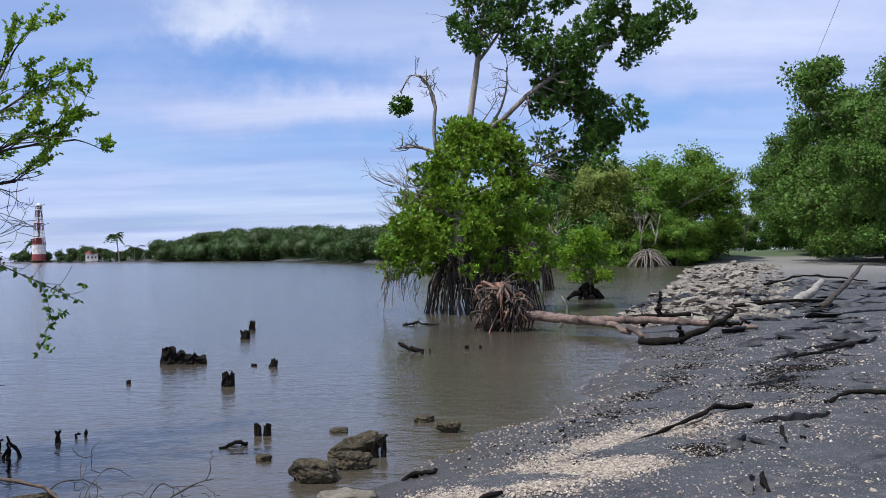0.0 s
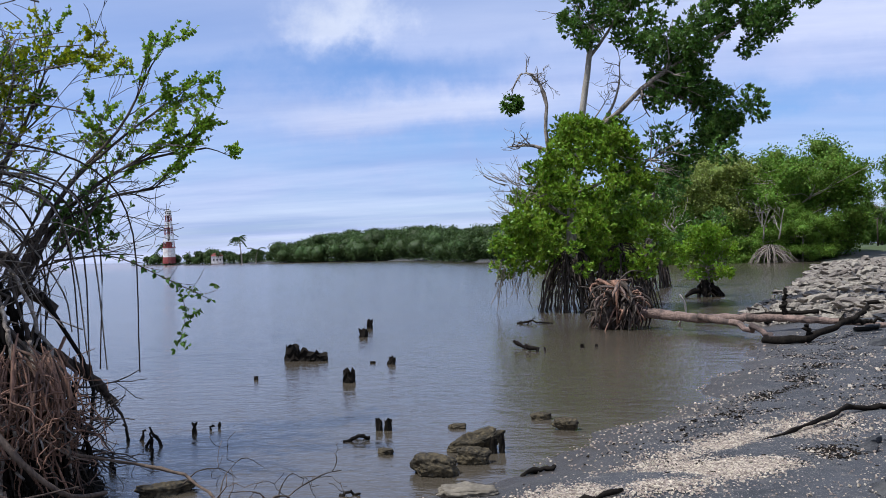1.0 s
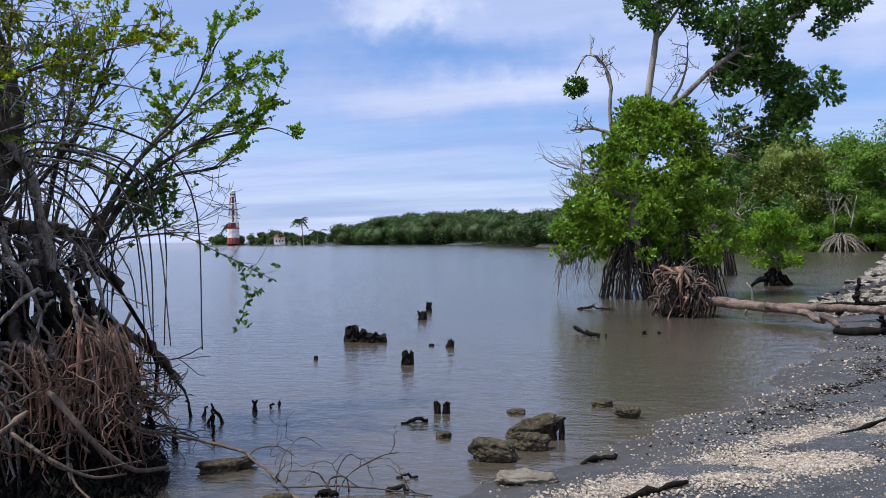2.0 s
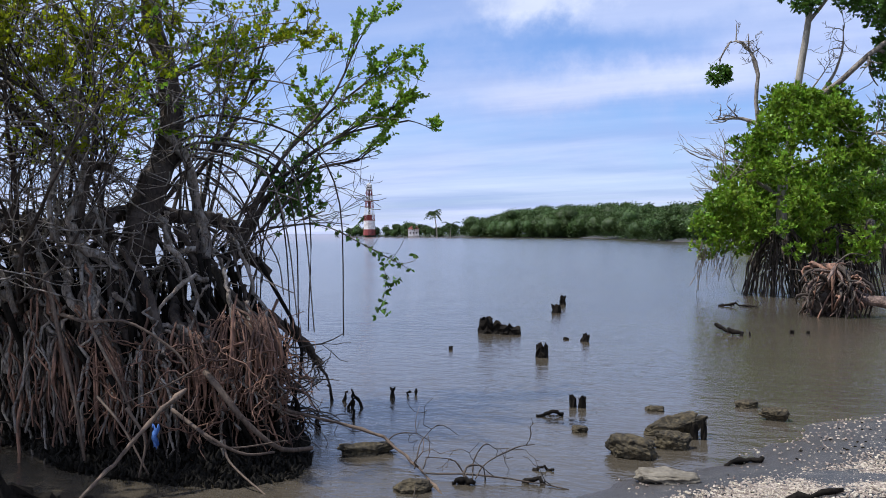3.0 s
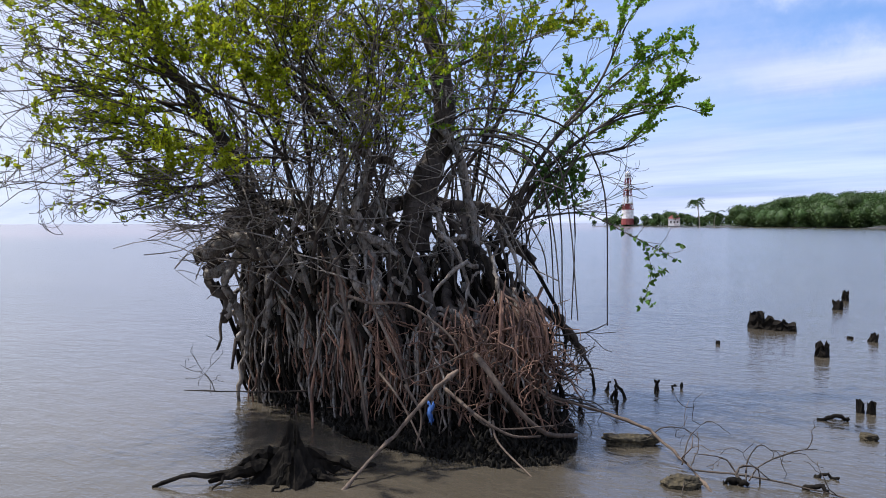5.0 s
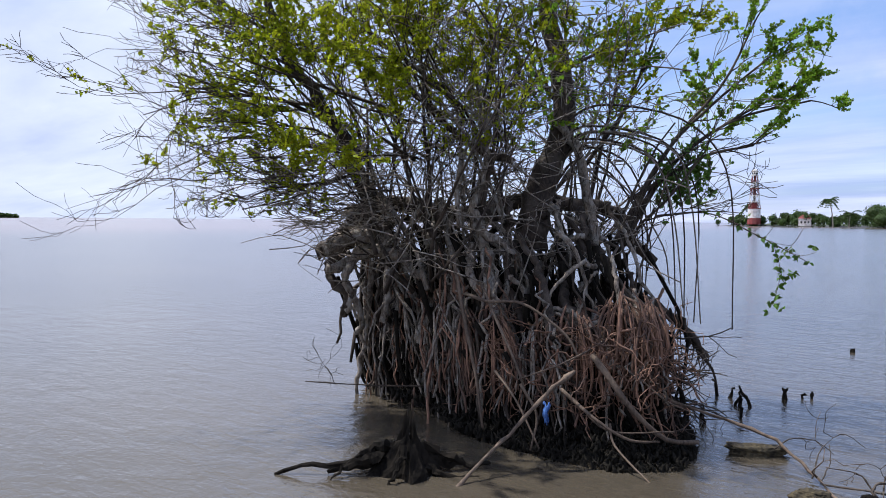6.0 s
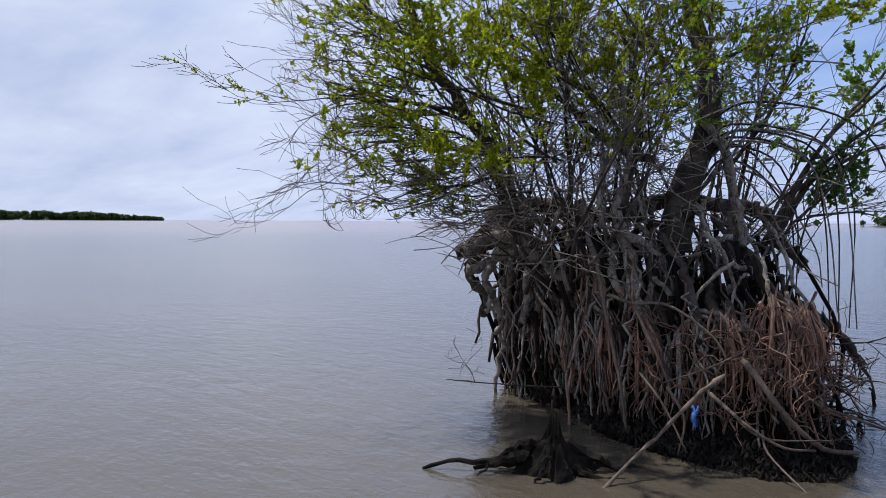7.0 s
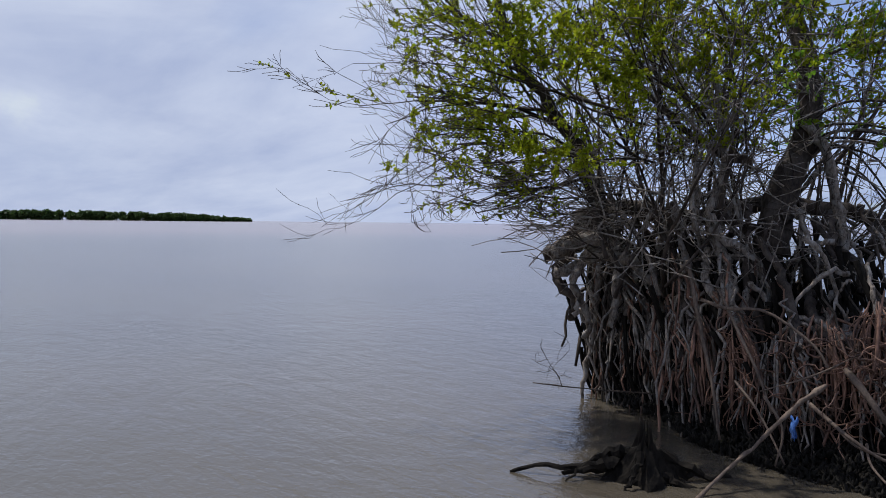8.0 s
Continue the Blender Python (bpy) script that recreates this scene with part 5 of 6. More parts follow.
    b.rosettes(c, rng.normal(size=(150, 3)) + np.array((0.2, 0, 0.5)), 9, 0.042, rng, 1.0, 0.08, 0.75)
    tagged(part("young_leaf_clump", b, LEAF_NEAR, top, "bright yellow-green leaf clump beside the trunk"), kind="stuff")
    b = Build(); c = np.array((1.72, 0.6, 2.10)) + rng.normal(size=(130, 3)) * np.array((0.15, 0.14, 0.14))
    b.rosettes(c, rng.normal(size=(130, 3)) + np.array((0, 0, 0.4)), 6, 0.075, rng, 0.8, 0.05)
    tagged(part("leaf_clump", b, LEAF_DEEP, top, "dense dark green leaf clump"), kind="stuff")
    # drooping leafy strand
    b = Build(); line = path([(1.5, 0.7, 1.75), (2.1, 0.9, 1.78), (2.6, 0.9, 1.56), (3.12, 0.9, 1.3)], 14); b.tube(line, np.linspace(0.009, 0.003, 14), 4)
    drop = path([(2.75, 0.9, 1.5), (2.83, 0.9, 1.2), (2.76, 0.9, 0.88)], 8); b.tube(drop, np.linspace(0.004, 0.002, 8), 4)
    for k in range(8):
        s = line[4 + k]; b.tube(path([s, s + (0.1, -0.1, -0.05), s + (0.2, -0.2, 0.03 + rng.normal() * 0.1)], 5), 0.003, 3)
    part("drooping_twig", b, BARK_DARK, top)
    c = np.vstack((line[5:], drop[2:], drop[2:] + rng.normal(size=(6, 3)) * 0.08, line[8:] + rng.normal(size=(6, 3)) * 0.08, drop[3:] + rng.normal(size=(5, 3)) * 0.06))
    b = Build(); b.rosettes(c, rng.normal(size=c.shape) + np.array((0, 0, -0.4)), 5, 0.07, rng, 0.8, 0.02, 0.55)
    part("drooping_foliage", b, LEAF_DEEP, top)
    # black mud and mussels round the feet
    b = Build()
    for _ in range(4200):
        x = rng.uniform(-1.0, 1.4); y = edge(x) - 0.42 * np.interp(x, (-0.9, -0.4, 0.4), (0.1, 0.5, 1)) + rng.random() ** 1.3 * 1.7
        if y > 1.2:
            continue
        inner = min(max(y - edge(x) + 0.4, 0), 0.8)
        z = 0.26 * inner + rng.uniform(-0.03, 0.03); s = rng.uniform(0.010, 0.032)
        b.tube([(x, y, z - s), (x + rng.normal() * 0.01, y, z), (x + rng.normal() * 0.02, y + rng.normal() * 0.02, z + s * 1.3)], [s * 0.6, s * 0.5, s * 0.1], 5)
    tagged(part("root_mud", b, MUD, top), kind="stuff")
    b = Build(); U, W = np.meshgrid(np.linspace(-1.15, 1.42, 46), np.linspace(0, 1, 34))
    near_edge = np.vectorize(edge)(U) - 0.42 * np.interp(U, (-0.9, -0.4, 0.4), (0.1, 0.5, 1))
    V = near_edge + W * (1.35 - near_edge)
    rise = np.clip(np.minimum((V - near_edge), 0.9) * np.clip((1.42 - U) * 3, 0, 1), 0, 1)
    Zm = -0.06 + 0.29 * rise + 0.035 * rng.normal(size=U.shape) * np.clip(rise * 6, 0.15, 1)
    Zm[0], Zm[-1], Zm[:, -1], Zm[:, 0] = -0.12, -0.12, -0.12, -0.12
    ii, jj = np.meshgrid(np.arange(33), np.arange(45), indexing="ij")
    b.add(np.stack((U, V, Zm), -1).reshape(-1, 3), np.stack((ii * 46 + jj, ii * 46 + jj + 1, (ii + 1) * 46 + jj + 1, (ii + 1) * 46 + jj), -1).reshape(-1, 4))
    part("mud_mound", b, MUD, top)


near_mangrove()


def near(x, y, z=0.0):
    """Plan place of a point given in the near mangrove's frame."""
    return Vector((-4.77 + 0.648 * x - 0.7616 * y, 4.68 + 0.7616 * x + 0.648 * y, z))


# ---- stumps, posts and sticks in the water ----
def jagged_post(seed, r, h, lean=0.0):
    rng = np.random.default_rng(seed)
    b = Build(); n, sides = 7, 12
    cut = h * (1 - 0.45 * rng.random(sides))
    v = []
    for k in range(n):
        f = k / (n - 1)
        for s in range(sides):
            a = s * 2 * math.pi / sides; rr = r * (1.1 - 0.2 * f) * (1 + 0.16 * rng.normal())
            v.append((math.cos(a) * rr + lean * f, math.sin(a) * rr, -0.2 + (cut[s] + 0.2) * f))
    v.append((lean * 0.6, 0, h * 0.35))
    q = [(k * sides + s, k * sides + (s + 1) % sides, (k + 1) * sides + (s + 1) % sides, (k + 1) * sides + s) for k in range(n - 1) for s in range(sides)]
    e = (n - 1) * sides
    q += [(e + s, e + (s + 1) % sides, e + (s + 2) % sides, n * sides) for s in range(0, sides, 2)]
    b.add(v, q)
    return b


def stump(x, y, r, h, seed, label="black rotten stump standing in shallow water", turn=0.0, wide=1.0, lean=0.0):
    ob = part("tree_stump", jagged_post(seed, r, h, lean), WET_SHADE_WOOD, smooth=False)
    ob.matrix_world = pose(x, y, 0, 0, 0, turn) @ Matrix.Diagonal((wide, 1, 1, 1))
    tagged(ob, label, "stump", "rotten stumps in the shallows")


stump(-2.71, 10.5, 0.085, 0.22, 1, "black rotten post stump in shallow water")
stump(-4.0, 16.85, 0.10, 0.20, 2)
stump(-4.3, 18.8, 0.07, 0.26, 3, "thin pointed black stump in shallow water")
stump(-2.53, 12.35, 0.06, 0.15, 4, lean=0.05)
stump(-1.62, 7.38, 0.035, 0.125, 5, "black twin-pronged stump in shallow water")
stump(-1.53, 7.38, 0.04, 0.13, 6, "black twin-pronged stump in shallow water")
stump(-2.82, 12.5, 0.05, 0.035, 7, "black wood chip just above the water")
stump(-4.15, 10.8, 0.03, 0.06, 8, "tiny black stump above the water")
stump(0.55, 14.4, 0.04, 0.08, 9, "tiny black stump above the water")
stump(0.8, 14.5, 0.03, 0.06, 10, "tiny black stump above the water")
stump(-0.1, 13.95, 0.015, 0.07, 11, "tiny black stump above the water")
t = thing("tree_stump", "broad rotten black stump lying across the shallows", "stump", pose(-4.05, 12.9, 0, 0, 0, -6), "rotten stumps in the shallows")
for x, y, r, h, s in ((-0.24, 0, 0.12, 0.30, 12), (-0.06, 0.03, 0.14, 0.22, 13), (0.12, 0, 0.12, 0.20, 14), (0.28, 0.02, 0.11, 0.14, 15)):
    part("stub", jagged_post(s, r, h), WET_SHADE_WOOD, t, smooth=False).location = (x, y, 0)


def stick(points, r0, r1, mat, label, category="driftwood", name="driftwood", group="driftwood pieces", forks=0, seed=1, n=16, lump=0.22):
    rng = np.random.default_rng(seed)
    b = Build(); line = path(points, n); line[1:-1] += rng.normal(size=(n - 2, 3)) * r0 * (0.45 if r0 < 0.05 else 0.1)
    b.tube(line, np.linspace(r0, r1, n) * (1 + (0.2 if r0 < 0.05 else 0.05) * rng.normal(size=n)), 8, rng, lump if r0 < 0.05 else 0.1)
    for _ in range(forks):
        k = int(rng.integers(n // 3, n))
        grow(b, line[k], rng.normal(size=3) * np.array((1, 1, 0.6)) + unit(line[-1] - line[0]), rng.uniform(0.15, 0.4), min(r0 * 0.5, 0.012), 1, rng, [], 0.7, 0.02, 0.4, 2, 0.002)
    return tagged(part(name, b, mat), label, category, group)


IN_WATER = "short black sticks poking out of the water"
for x, y, h, lean, s in ((-3.47, 7.16, 0.12, 0.06, 1), (-3.42, 7.2, 0.11, -0.06, 2), (-3.36, 7.38, 0.05, 0.01, 3), (-3.3, 7.45, 0.06, 0.0, 4), (-3.60, 6.6, 0.19, -0.02, 5), (-3.50, 6.63, 0.13, -0.12, 6), (-3.68, 6.6, 0.10, 0.1, 7), (-3.95, 6.9, 0.15, -0.1, 8), (-3.88, 6.88, 0.10, 0.08, 9), (-3.36, 6.14, 0.13, -0.01, 10), (-3.62, 5.9, 0.10, 0.03, 11), (-3.5, 5.75, 0.07, -0.02, 12)):
    stick([(x, y, -0.1), (x + lean * 0.5, y, h * 0.5), (x + lean, y, h)], 0.018, 0.009, WET_SHADE_WOOD, IN_WATER, group="sticks in the shallows", n=6, seed=s)
stick([(-0.66, 14.5, 0.13), (-0.55, 14.35, 0.07), (-0.43, 14.2, -0.02)], 0.032, 0.028, WET_SHADE_WOOD, "black broken branch slanting out of the water", seed=21, n=8)
stick([(-0.42, 14.0, 0.10), (-0.3, 13.9, 0.05), (-0.2, 13.8, -0.02)], 0.035, 0.03, WET_SHADE_WOOD, "black broken branch slanting out of the water", seed=22, n=8)
stick([(-0.85, 19.6, 0.0), (-0.6, 19.5, 0.05), (-0.15, 19.5, 0.03)], 0.03, 0.02, WET_SHADE_WOOD, "dark branch floating by the roots", forks=7, seed=23)
stick([(-1.85, 6.85, 0.0), (-1.72, 6.9, 0.03), (-1.62, 6.95, 0.02)], 0.018, 0.014, WET_SHADE_WOOD, "black wood chip lying in the shallows", seed=24, n=8)

# stump with splayed roots beside the near mangrove
rng = np.random.default_rng(61)
base = Matrix.Translation((-4.16, 2.95, 0.0)) @ pose(0, 0, 0, 0, 0, 49.6)
t = thing("tree_stump", "dark weathered stump with splayed roots in shallow water", "stump", base)
b = Build(); sides = 26
v, q = [], []
ridge = rng.uniform(-0.1, 0.1, sides)
for k in range(9):
    f = k / 8
    for s in range(sides):
        a = s * 2 * math.pi / sides
        r = (0.17 * (1 - f) ** 1.25 + 0.05 * (1 - 0.5 * f)) * (1 + 0.16 * math.sin(4 * a + 1.3) * (1 - 0.6 * f) + 0.11 * (-1) ** s * (1 - 0.3 * f) + 2.2 * ridge[s] + 0.07 * rng.normal())
        v.append((math.cos(a) * r * 1.2 + 0.04 * f, math.sin(a) * r, -0.05 + 0.35 * f * (1 + (0.30 * rng.normal() - 0.12) * (k == 8) + 0.10 * rng.normal() * (k == 7))))
v.append((0.04, 0, 0.2))
q = [(k * sides + s, k * sides + (s + 1) % sides, (k + 1) * sides + (s + 1) % sides, (k + 1) * sides + s) for k in range(8) for s in range(sides)]
q += [(8 * sides + s, 8 * sides + (s + 1) % sides, 8 * sides + (s + 2) % sides, 9 * sides) for s in range(0, sides, 2)]
b.add(v, q); part("stump_body", b, WET_SHADE_WOOD, t, smooth=False)
for pts, r in (([(-0.1, 0, 0.1), (-0.35, 0.0, 0.05), (-0.6, -0.02, 0.06), (-0.85, 0.0, 0.0)], 0.045), ([(0.1, 0, 0.1), (0.35, 0.05, 0.05), (0.6, 0.1, 0.03)], 0.05), ([(0, -0.1, 0.2), (-0.04, -0.2, 0.1), (-0.1, -0.26, -0.02)], 0.04),
               ([(-0.05, 0.03, 0.16), (-0.2, 0.06, 0.15), (-0.36, 0.05, 0.06)], 0.075), ([(0.05, 0.02, 0.16), (0.22, 0.04, 0.12), (0.42, 0.05, 0.04)], 0.08), ([(-0.15, -0.02, 0.1), (-0.3, -0.04, 0.09), (-0.5, -0.02, 0.02)], 0.07), ([(-0.3, 0, 0.06), (-0.42, -0.1, 0.05), (-0.5, -0.15, -0.02)], 0.02), ([(0.15, -0.05, 0.06), (0.3, -0.1, 0.0), (0.5, -0.1, 0.0)], 0.04)):
    b = Build(); line = path(pts, 10); line[1:-1] += rng.normal(size=(8, 3)) * 0.01
    b.tube(line, np.linspace(r, r * 0.3, 10) * 0.7, 7, rng, 0.25); part("root", b, WET_SHADE_WOOD, t, smooth=False)

# long bare branch propped on the roots, and twiggy branches in the shallows
stick([near(-0.6, -1.9, -0.02), near(-0.38, -1.7, 0.13), near(-0.18, -1.55, 0.27), near(0.05, -1.5, 0.5), near(0.27, -1.42, 0.65)], 0.011, 0.016, BARK_TAN, "long bare tan branch propped against mangrove roots", "branch", "fallen_branch", "fallen branches", seed=31, n=18)
stick([near(0.95, -1.0, 0.42), near(1.35, -1.0, 0.26), near(1.75, -1.25, 0.13), near(1.76, -1.9, 0.04), near(1.67, -2.5, -0.02)], 0.015, 0.009, BARK_TAN, "slender bare branch trailing into the shallows", "branch", "fallen_branch", "fallen branches", 2, 32, n=22)
TWIGS = "thin dead twigs at the water's edge"
for k, (pts, r) in enumerate((([near(1.74, -1.35, 0.07), near(1.85, -1.4, 0.16), near(2.0, -1.45, 0.15), near(2.1, -1.5, 0.07)], 0.005), ([near(1.74, -1.9, 0.03), near(1.9, -1.7, 0.16), near(2.1, -1.6, 0.24), near(2.25, -1.65, 0.15)], 0.005),
                              ([near(1.74, -2.0, 0.02), near(1.86, -1.9, 0.14), near(1.9, -1.8, 0.23)], 0.004), ([near(1.72, -2.1, 0.01), near(1.55, -2.3, 0.05), near(1.45, -2.45, 0.00)], 0.004),
                              ([near(1.75, -2.0, 0.02), near(2.0, -2.25, 0.04), near(2.3, -2.55, 0.02), near(2.45, -2.75, 0.00)], 0.007), ([near(1.95, -2.3, 0.02), near(1.88, -2.2, 0.14), near(1.72, -2.1, 0.16)], 0.006),
                              ([near(1.98, -2.3, 0.02), near(2.05, -2.2, 0.12), near(2.2, -2.1, 0.19), near(2.3, -2.1, 0.14)], 0.006), ([near(2.0, -2.3, 0.02), near(2.12, -2.25, 0.10), near(2.4, -2.2, 0.16), near(2.6, -2.15, 0.15)], 0.006),
                              ([near(1.92, -2.32, 0.00), near(1.95, -2.25, 0.09), near(2.06, -2.28, 0.10), near(2.08, -2.3, 0.00)], 0.009))):
    stick(pts, r, r * 0.45, BARK_DARK, TWIGS, "branch", "fallen_branch", "fallen branches", (1, 1, 0, 0, 2, 1, 1, 2, 0)[k], 330 + k, n=12)
for x, y, r, k in ((-1.36, 5.13, 0.016, 1), (-1.35, 4.81, 0.02, 2), (-1.74, 6.98, 0.016, 3), (-1.78, 4.62, 0.022, 4)):
    stick([(x - 0.07, y, 0.0), (x, y + 0.01, 0.022), (x + 0.08, y + 0.02, 0.01)], r, r * 0.7, WET_SHADE_WOOD, "black wood chip lying in the shallows", seed=340 + k, n=8)

stick([near(-1.76, 0.3, 0.26), near(-1.3, 0.28, 0.23), near(-0.8, 0.25, 0.22), near(-0.4, 0.1, 0.24)], 0.005, 0.008, BARK_DARK, "thin bare twig caught across mangrove roots", "branch", "fallen_branch", "fallen branches", 0, 36)
stick([near(-1.5, 0.3, 0.24), near(-1.55, 0.3, 0.36), near(-1.62, 0.3, 0.4)], 0.004, 0.002, BARK_DARK, "thin bare twig caught across mangrove roots", "branch", "fallen_branch", "fallen branches", 5, 37, n=8)
# blue rag on the roots
b = Build(); rng = np.random.default_rng(63)
g = np.linspace(0, 1, 9)
U, W = np.meshgrid(g, g)
pts = np.stack((0.06 * (U - 0.5) * (1.3 - W * 0.5) + 0.012 * np.sin(W * 9), 0.02 * np.sin(U * 7 + W * 3), -0.2 * W + 0.02 * np.sin(U * 9)), -1).reshape(-1, 3) + rng.normal(size=(81, 3)) * 0.004
i, j = np.meshgrid(np.arange(8), np.arange(8), indexing="ij")
b.add(pts, np.stack((i * 9 + j, i * 9 + j + 1, (i + 1) * 9 + j + 1, (i + 1) * 9 + j), -1).reshape(-1, 4))
ob = part("rag", b, BLUE_CLOTH); ob.matrix_world = Matrix.Translation(near(0.05, -1.54, 0.45)) @ pose(0, 0, 0, 0, 0, 49.6) @ Matrix.Diagonal((0.6, 0.8, 0.7, 1))
ob.modifiers.new("thickness", "SOLIDIFY").thickness = 0.004
tagged(ob, "torn blue cloth strip snagged on mangrove roots", "rag")


# ---- boulders at the waterline ----
def boulder(x, y, size, seed, turn, label, sink=0.35, mat=None, tilt=0.0):
    ob = part("boulder", boulder_mesh(seed, size), mat or ROCK)
    ob.matrix_world = pose(x, y, max(gz(x, y), 0) + size[2] * (0.5 - sink), 0, tilt, turn)
    tagged(ob, label, "rock", "rocks at the waterline")


boulder(-0.83, 5.76, (0.38, 0.24, 0.19), 1, -4, "blocky brown rock at the water's edge", 0.2, tilt=5)
boulder(-0.60, 6.58, (0.50, 0.26, 0.19), 2, 16, "sloping brown rock with a dark wet foot", 0.2, tilt=-17)
boulder(-0.56, 6.12, (0.26, 0.19, 0.16), 3, -10, "small brown rock among larger ones", 0.2)
boulder(-0.05, 7.95, (0.22, 0.16, 0.09), 4, 20, "low brown rock in the shallows", 0.25)
boulder(0.2, 7.45, (0.24, 0.18, 0.13), 5, 0, "rounded brown rock in the shallows", 0.2)
boulder(-0.86, 7.5, (0.18, 0.12, 0.06), 6, 0, "small brown rock awash", 0.3)
boulder(-1.36, 6.4, (0.14, 0.1, 0.07), 7, 0, "small stone awash in the shallows", 0.3)
boulder(-0.50, 5.12, (0.42, 0.26, 0.10), 8, 6, "flat pale rock at the edge of the beach", 0.35, PALE_ROCK)
boulder(-2.05, 4.4, (0.24, 0.18, 0.09), 11, 30, "low barnacled rock in the shallows", 0.25)
boulder(-2.75, 5.15, (0.42, 0.2, 0.1), 12, 35, "flat pale rock beside mangrove roots", 0.25)
stump(-0.42, 6.45, 0.03, 0.15, 16, "black jagged wood stub behind a rock")
stump(-0.35, 6.47, 0.025, 0.18, 17, "black jagged wood stub behind a rock")

# ---- fallen log with its root plate ----
rng = np.random.default_rng(71)
t = thing("fallen_log", "fallen pinkish tree trunk with upturned roots across the waterline", "log")
b = Build(); line = path([(1.3, 18.0, 0.45), (2.2, 17.7, 0.33), (3.2, 17.0, 0.27), (4.2, 16.6, 0.30), (5.2, 16.2, 0.26), (6.2, 15.6, 0.2)], 60)
line[1:-1] += rng.normal(size=(58, 3)) * 0.009
b.tube(line, np.linspace(0.125, 0.045, 60) * (1 + 0.05 * rng.normal(size=60)), 12, rng, 0.06); part("trunk", b, LOG_BARK, t)
for pts, r, mat in (([(3.0, 17.0, 0.3), (3.4, 15.9, 0.28), (3.75, 15.0, 0.2), (3.85, 14.5, 0.05)], 0.075, LOG_BARK), ([(3.7, 14.6, 0.06), (4.1, 14.1, 0.12), (4.6, 14.2, 0.25), (5.2, 14.6, 0.45), (5.5, 14.8, 0.62)], 0.075, WET_SHADE_WOOD),
                    ([(4.5, 16.5, 0.3), (4.52, 16.5, 0.6), (4.58, 16.5, 0.85)], 0.06, WET_SHADE_WOOD), ([(4.3, 14.1, 0.1), (4.28, 14.05, 0.3), (4.24, 14.05, 0.36)], 0.05, WET_SHADE_WOOD), ([(5.0, 14.6, 0.4), (5.5, 15.2, 0.3), (5.9, 15.2, 0.35)], 0.05, WET_SHADE_WOOD)):
    b = Build(); line = path(pts, 20); line[1:-1] += rng.normal(size=(18, 3)) * 0.022; b.tube(line, np.linspace(r, r * 0.5, 20) * (1 + 0.1 * rng.normal(size=20)), 9, rng, 0.14); part("limb", b, mat, t)
for k in range(120):
    a = rng.uniform(0, 2 * math.pi); q = rng.uniform(0.25, 1.0)
    s = np.array((1.5 + rng.normal() * 0.1, 17.9 + rng.normal() * 0.08, rng.uniform(0.35, 1.05)))
    e = np.array((1.35 + math.cos(a) * 0.72 * q, 17.8 + math.sin(a) * 0.55 * q, rng.uniform(-0.12, 0.25) if k % 3 else rng.uniform(0.2, 0.75)))
    m = (s + e) / 2 + np.array((math.cos(a) * 0.2, math.sin(a) * 0.15, 0.12)) + rng.normal(size=3) * 0.12
    b = Build(); b.tube(path([s, m, e], 8), np.linspace(0.04, 0.012, 8) * rng.uniform(0.4, 1.3), 5, rng, 0.12)
    part("root", b, (LOG_BARK, BARK_DARK, BARK_RED, BARK_DARK)[k % 4], t)
for k in range(7):
    s = np.array((1.5, 17.9, 0.85)) + rng.normal(size=3) * 0.1
    e = s + np.array((rng.normal() * 0.3 - 0.12, rng.normal() * 0.2, rng.uniform(0.02, 0.22)))
    b = Build(); b.tube(path([s, (s + e) / 2 + rng.normal(size=3) * 0.06, e], 7), np.linspace(0.03, 0.006, 7), 5, rng, 0.1); part("root", b, BARK_DARK, t)
ob = part("root_ball", boulder_mesh(21, (0.75, 0.5, 0.9), 1.2), BARK_DARK, t); ob.location = (1.45, 18.0, 0.3)
stick([(2.8, 18.6, 0.0), (2.95, 18.5, 0.35), (2.8, 18.4, 0.7)], 0.03, 0.015, BARK_PALE, "pale bare stick standing by the log", seed=41, n=8)
stick([(3.2, 18.9, 0.1), (4.4, 18.6, 0.2), (5.6, 18.0, 0.3)], 0.06, 0.04, WET_SHADE_WOOD, "dark branch lying behind the fallen log", forks=4, seed=42)

# ---- beach wood ----
def beach(*pts):
    return [(x, y, gz(x, y) + h) for x, y, h in pts]


stick(beach((1.75, 6.35, 0.0), (2.3, 6.8, 0.05), (2.75, 7.35, 0.05), (3.15, 7.5, 0.02)), 0.012, 0.028, WET_SHADE_WOOD, "long dark weathered stick lying on shells", seed=51)
stick(beach((0.15, 4.55, 0.0), (0.4, 4.75, 0.02), (0.55, 4.85, 0.03)), 0.016, 0.02, WET_SHADE_WOOD, "short dark stick half buried in shells", seed=52, n=8)
stick(beach((2.2, 4.6, 0.0), (2.24, 4.82, 0.02), (2.3, 4.95, 0.03)), 0.018, 0.010, WET_SHADE_WOOD, "short dark stick on grey sand", seed=53, n=8)
stick(beach((2.85, 5.9, 0.0), (2.93, 6.2, 0.02), (3.02, 6.45, 0.02)), 0.009, 0.016, WET_SHADE_WOOD, "short dark stick on grey sand", seed=54, n=8)
stick(beach((3.9, 7.6, 0.0), (4.3, 7.8, 0.06), (4.9, 7.6, 0.03)), 0.015, 0.03, WET_SHADE_WOOD, "dark driftwood on grey sand", seed=55)
stick(beach((-0.15, 5.7, 0.0), (0.0, 5.85, 0.02), (0.1, 5.9, 0.02)), 0.018, 0.014, WET_SHADE_WOOD, "short dark stick at the waterline", seed=56, n=8)
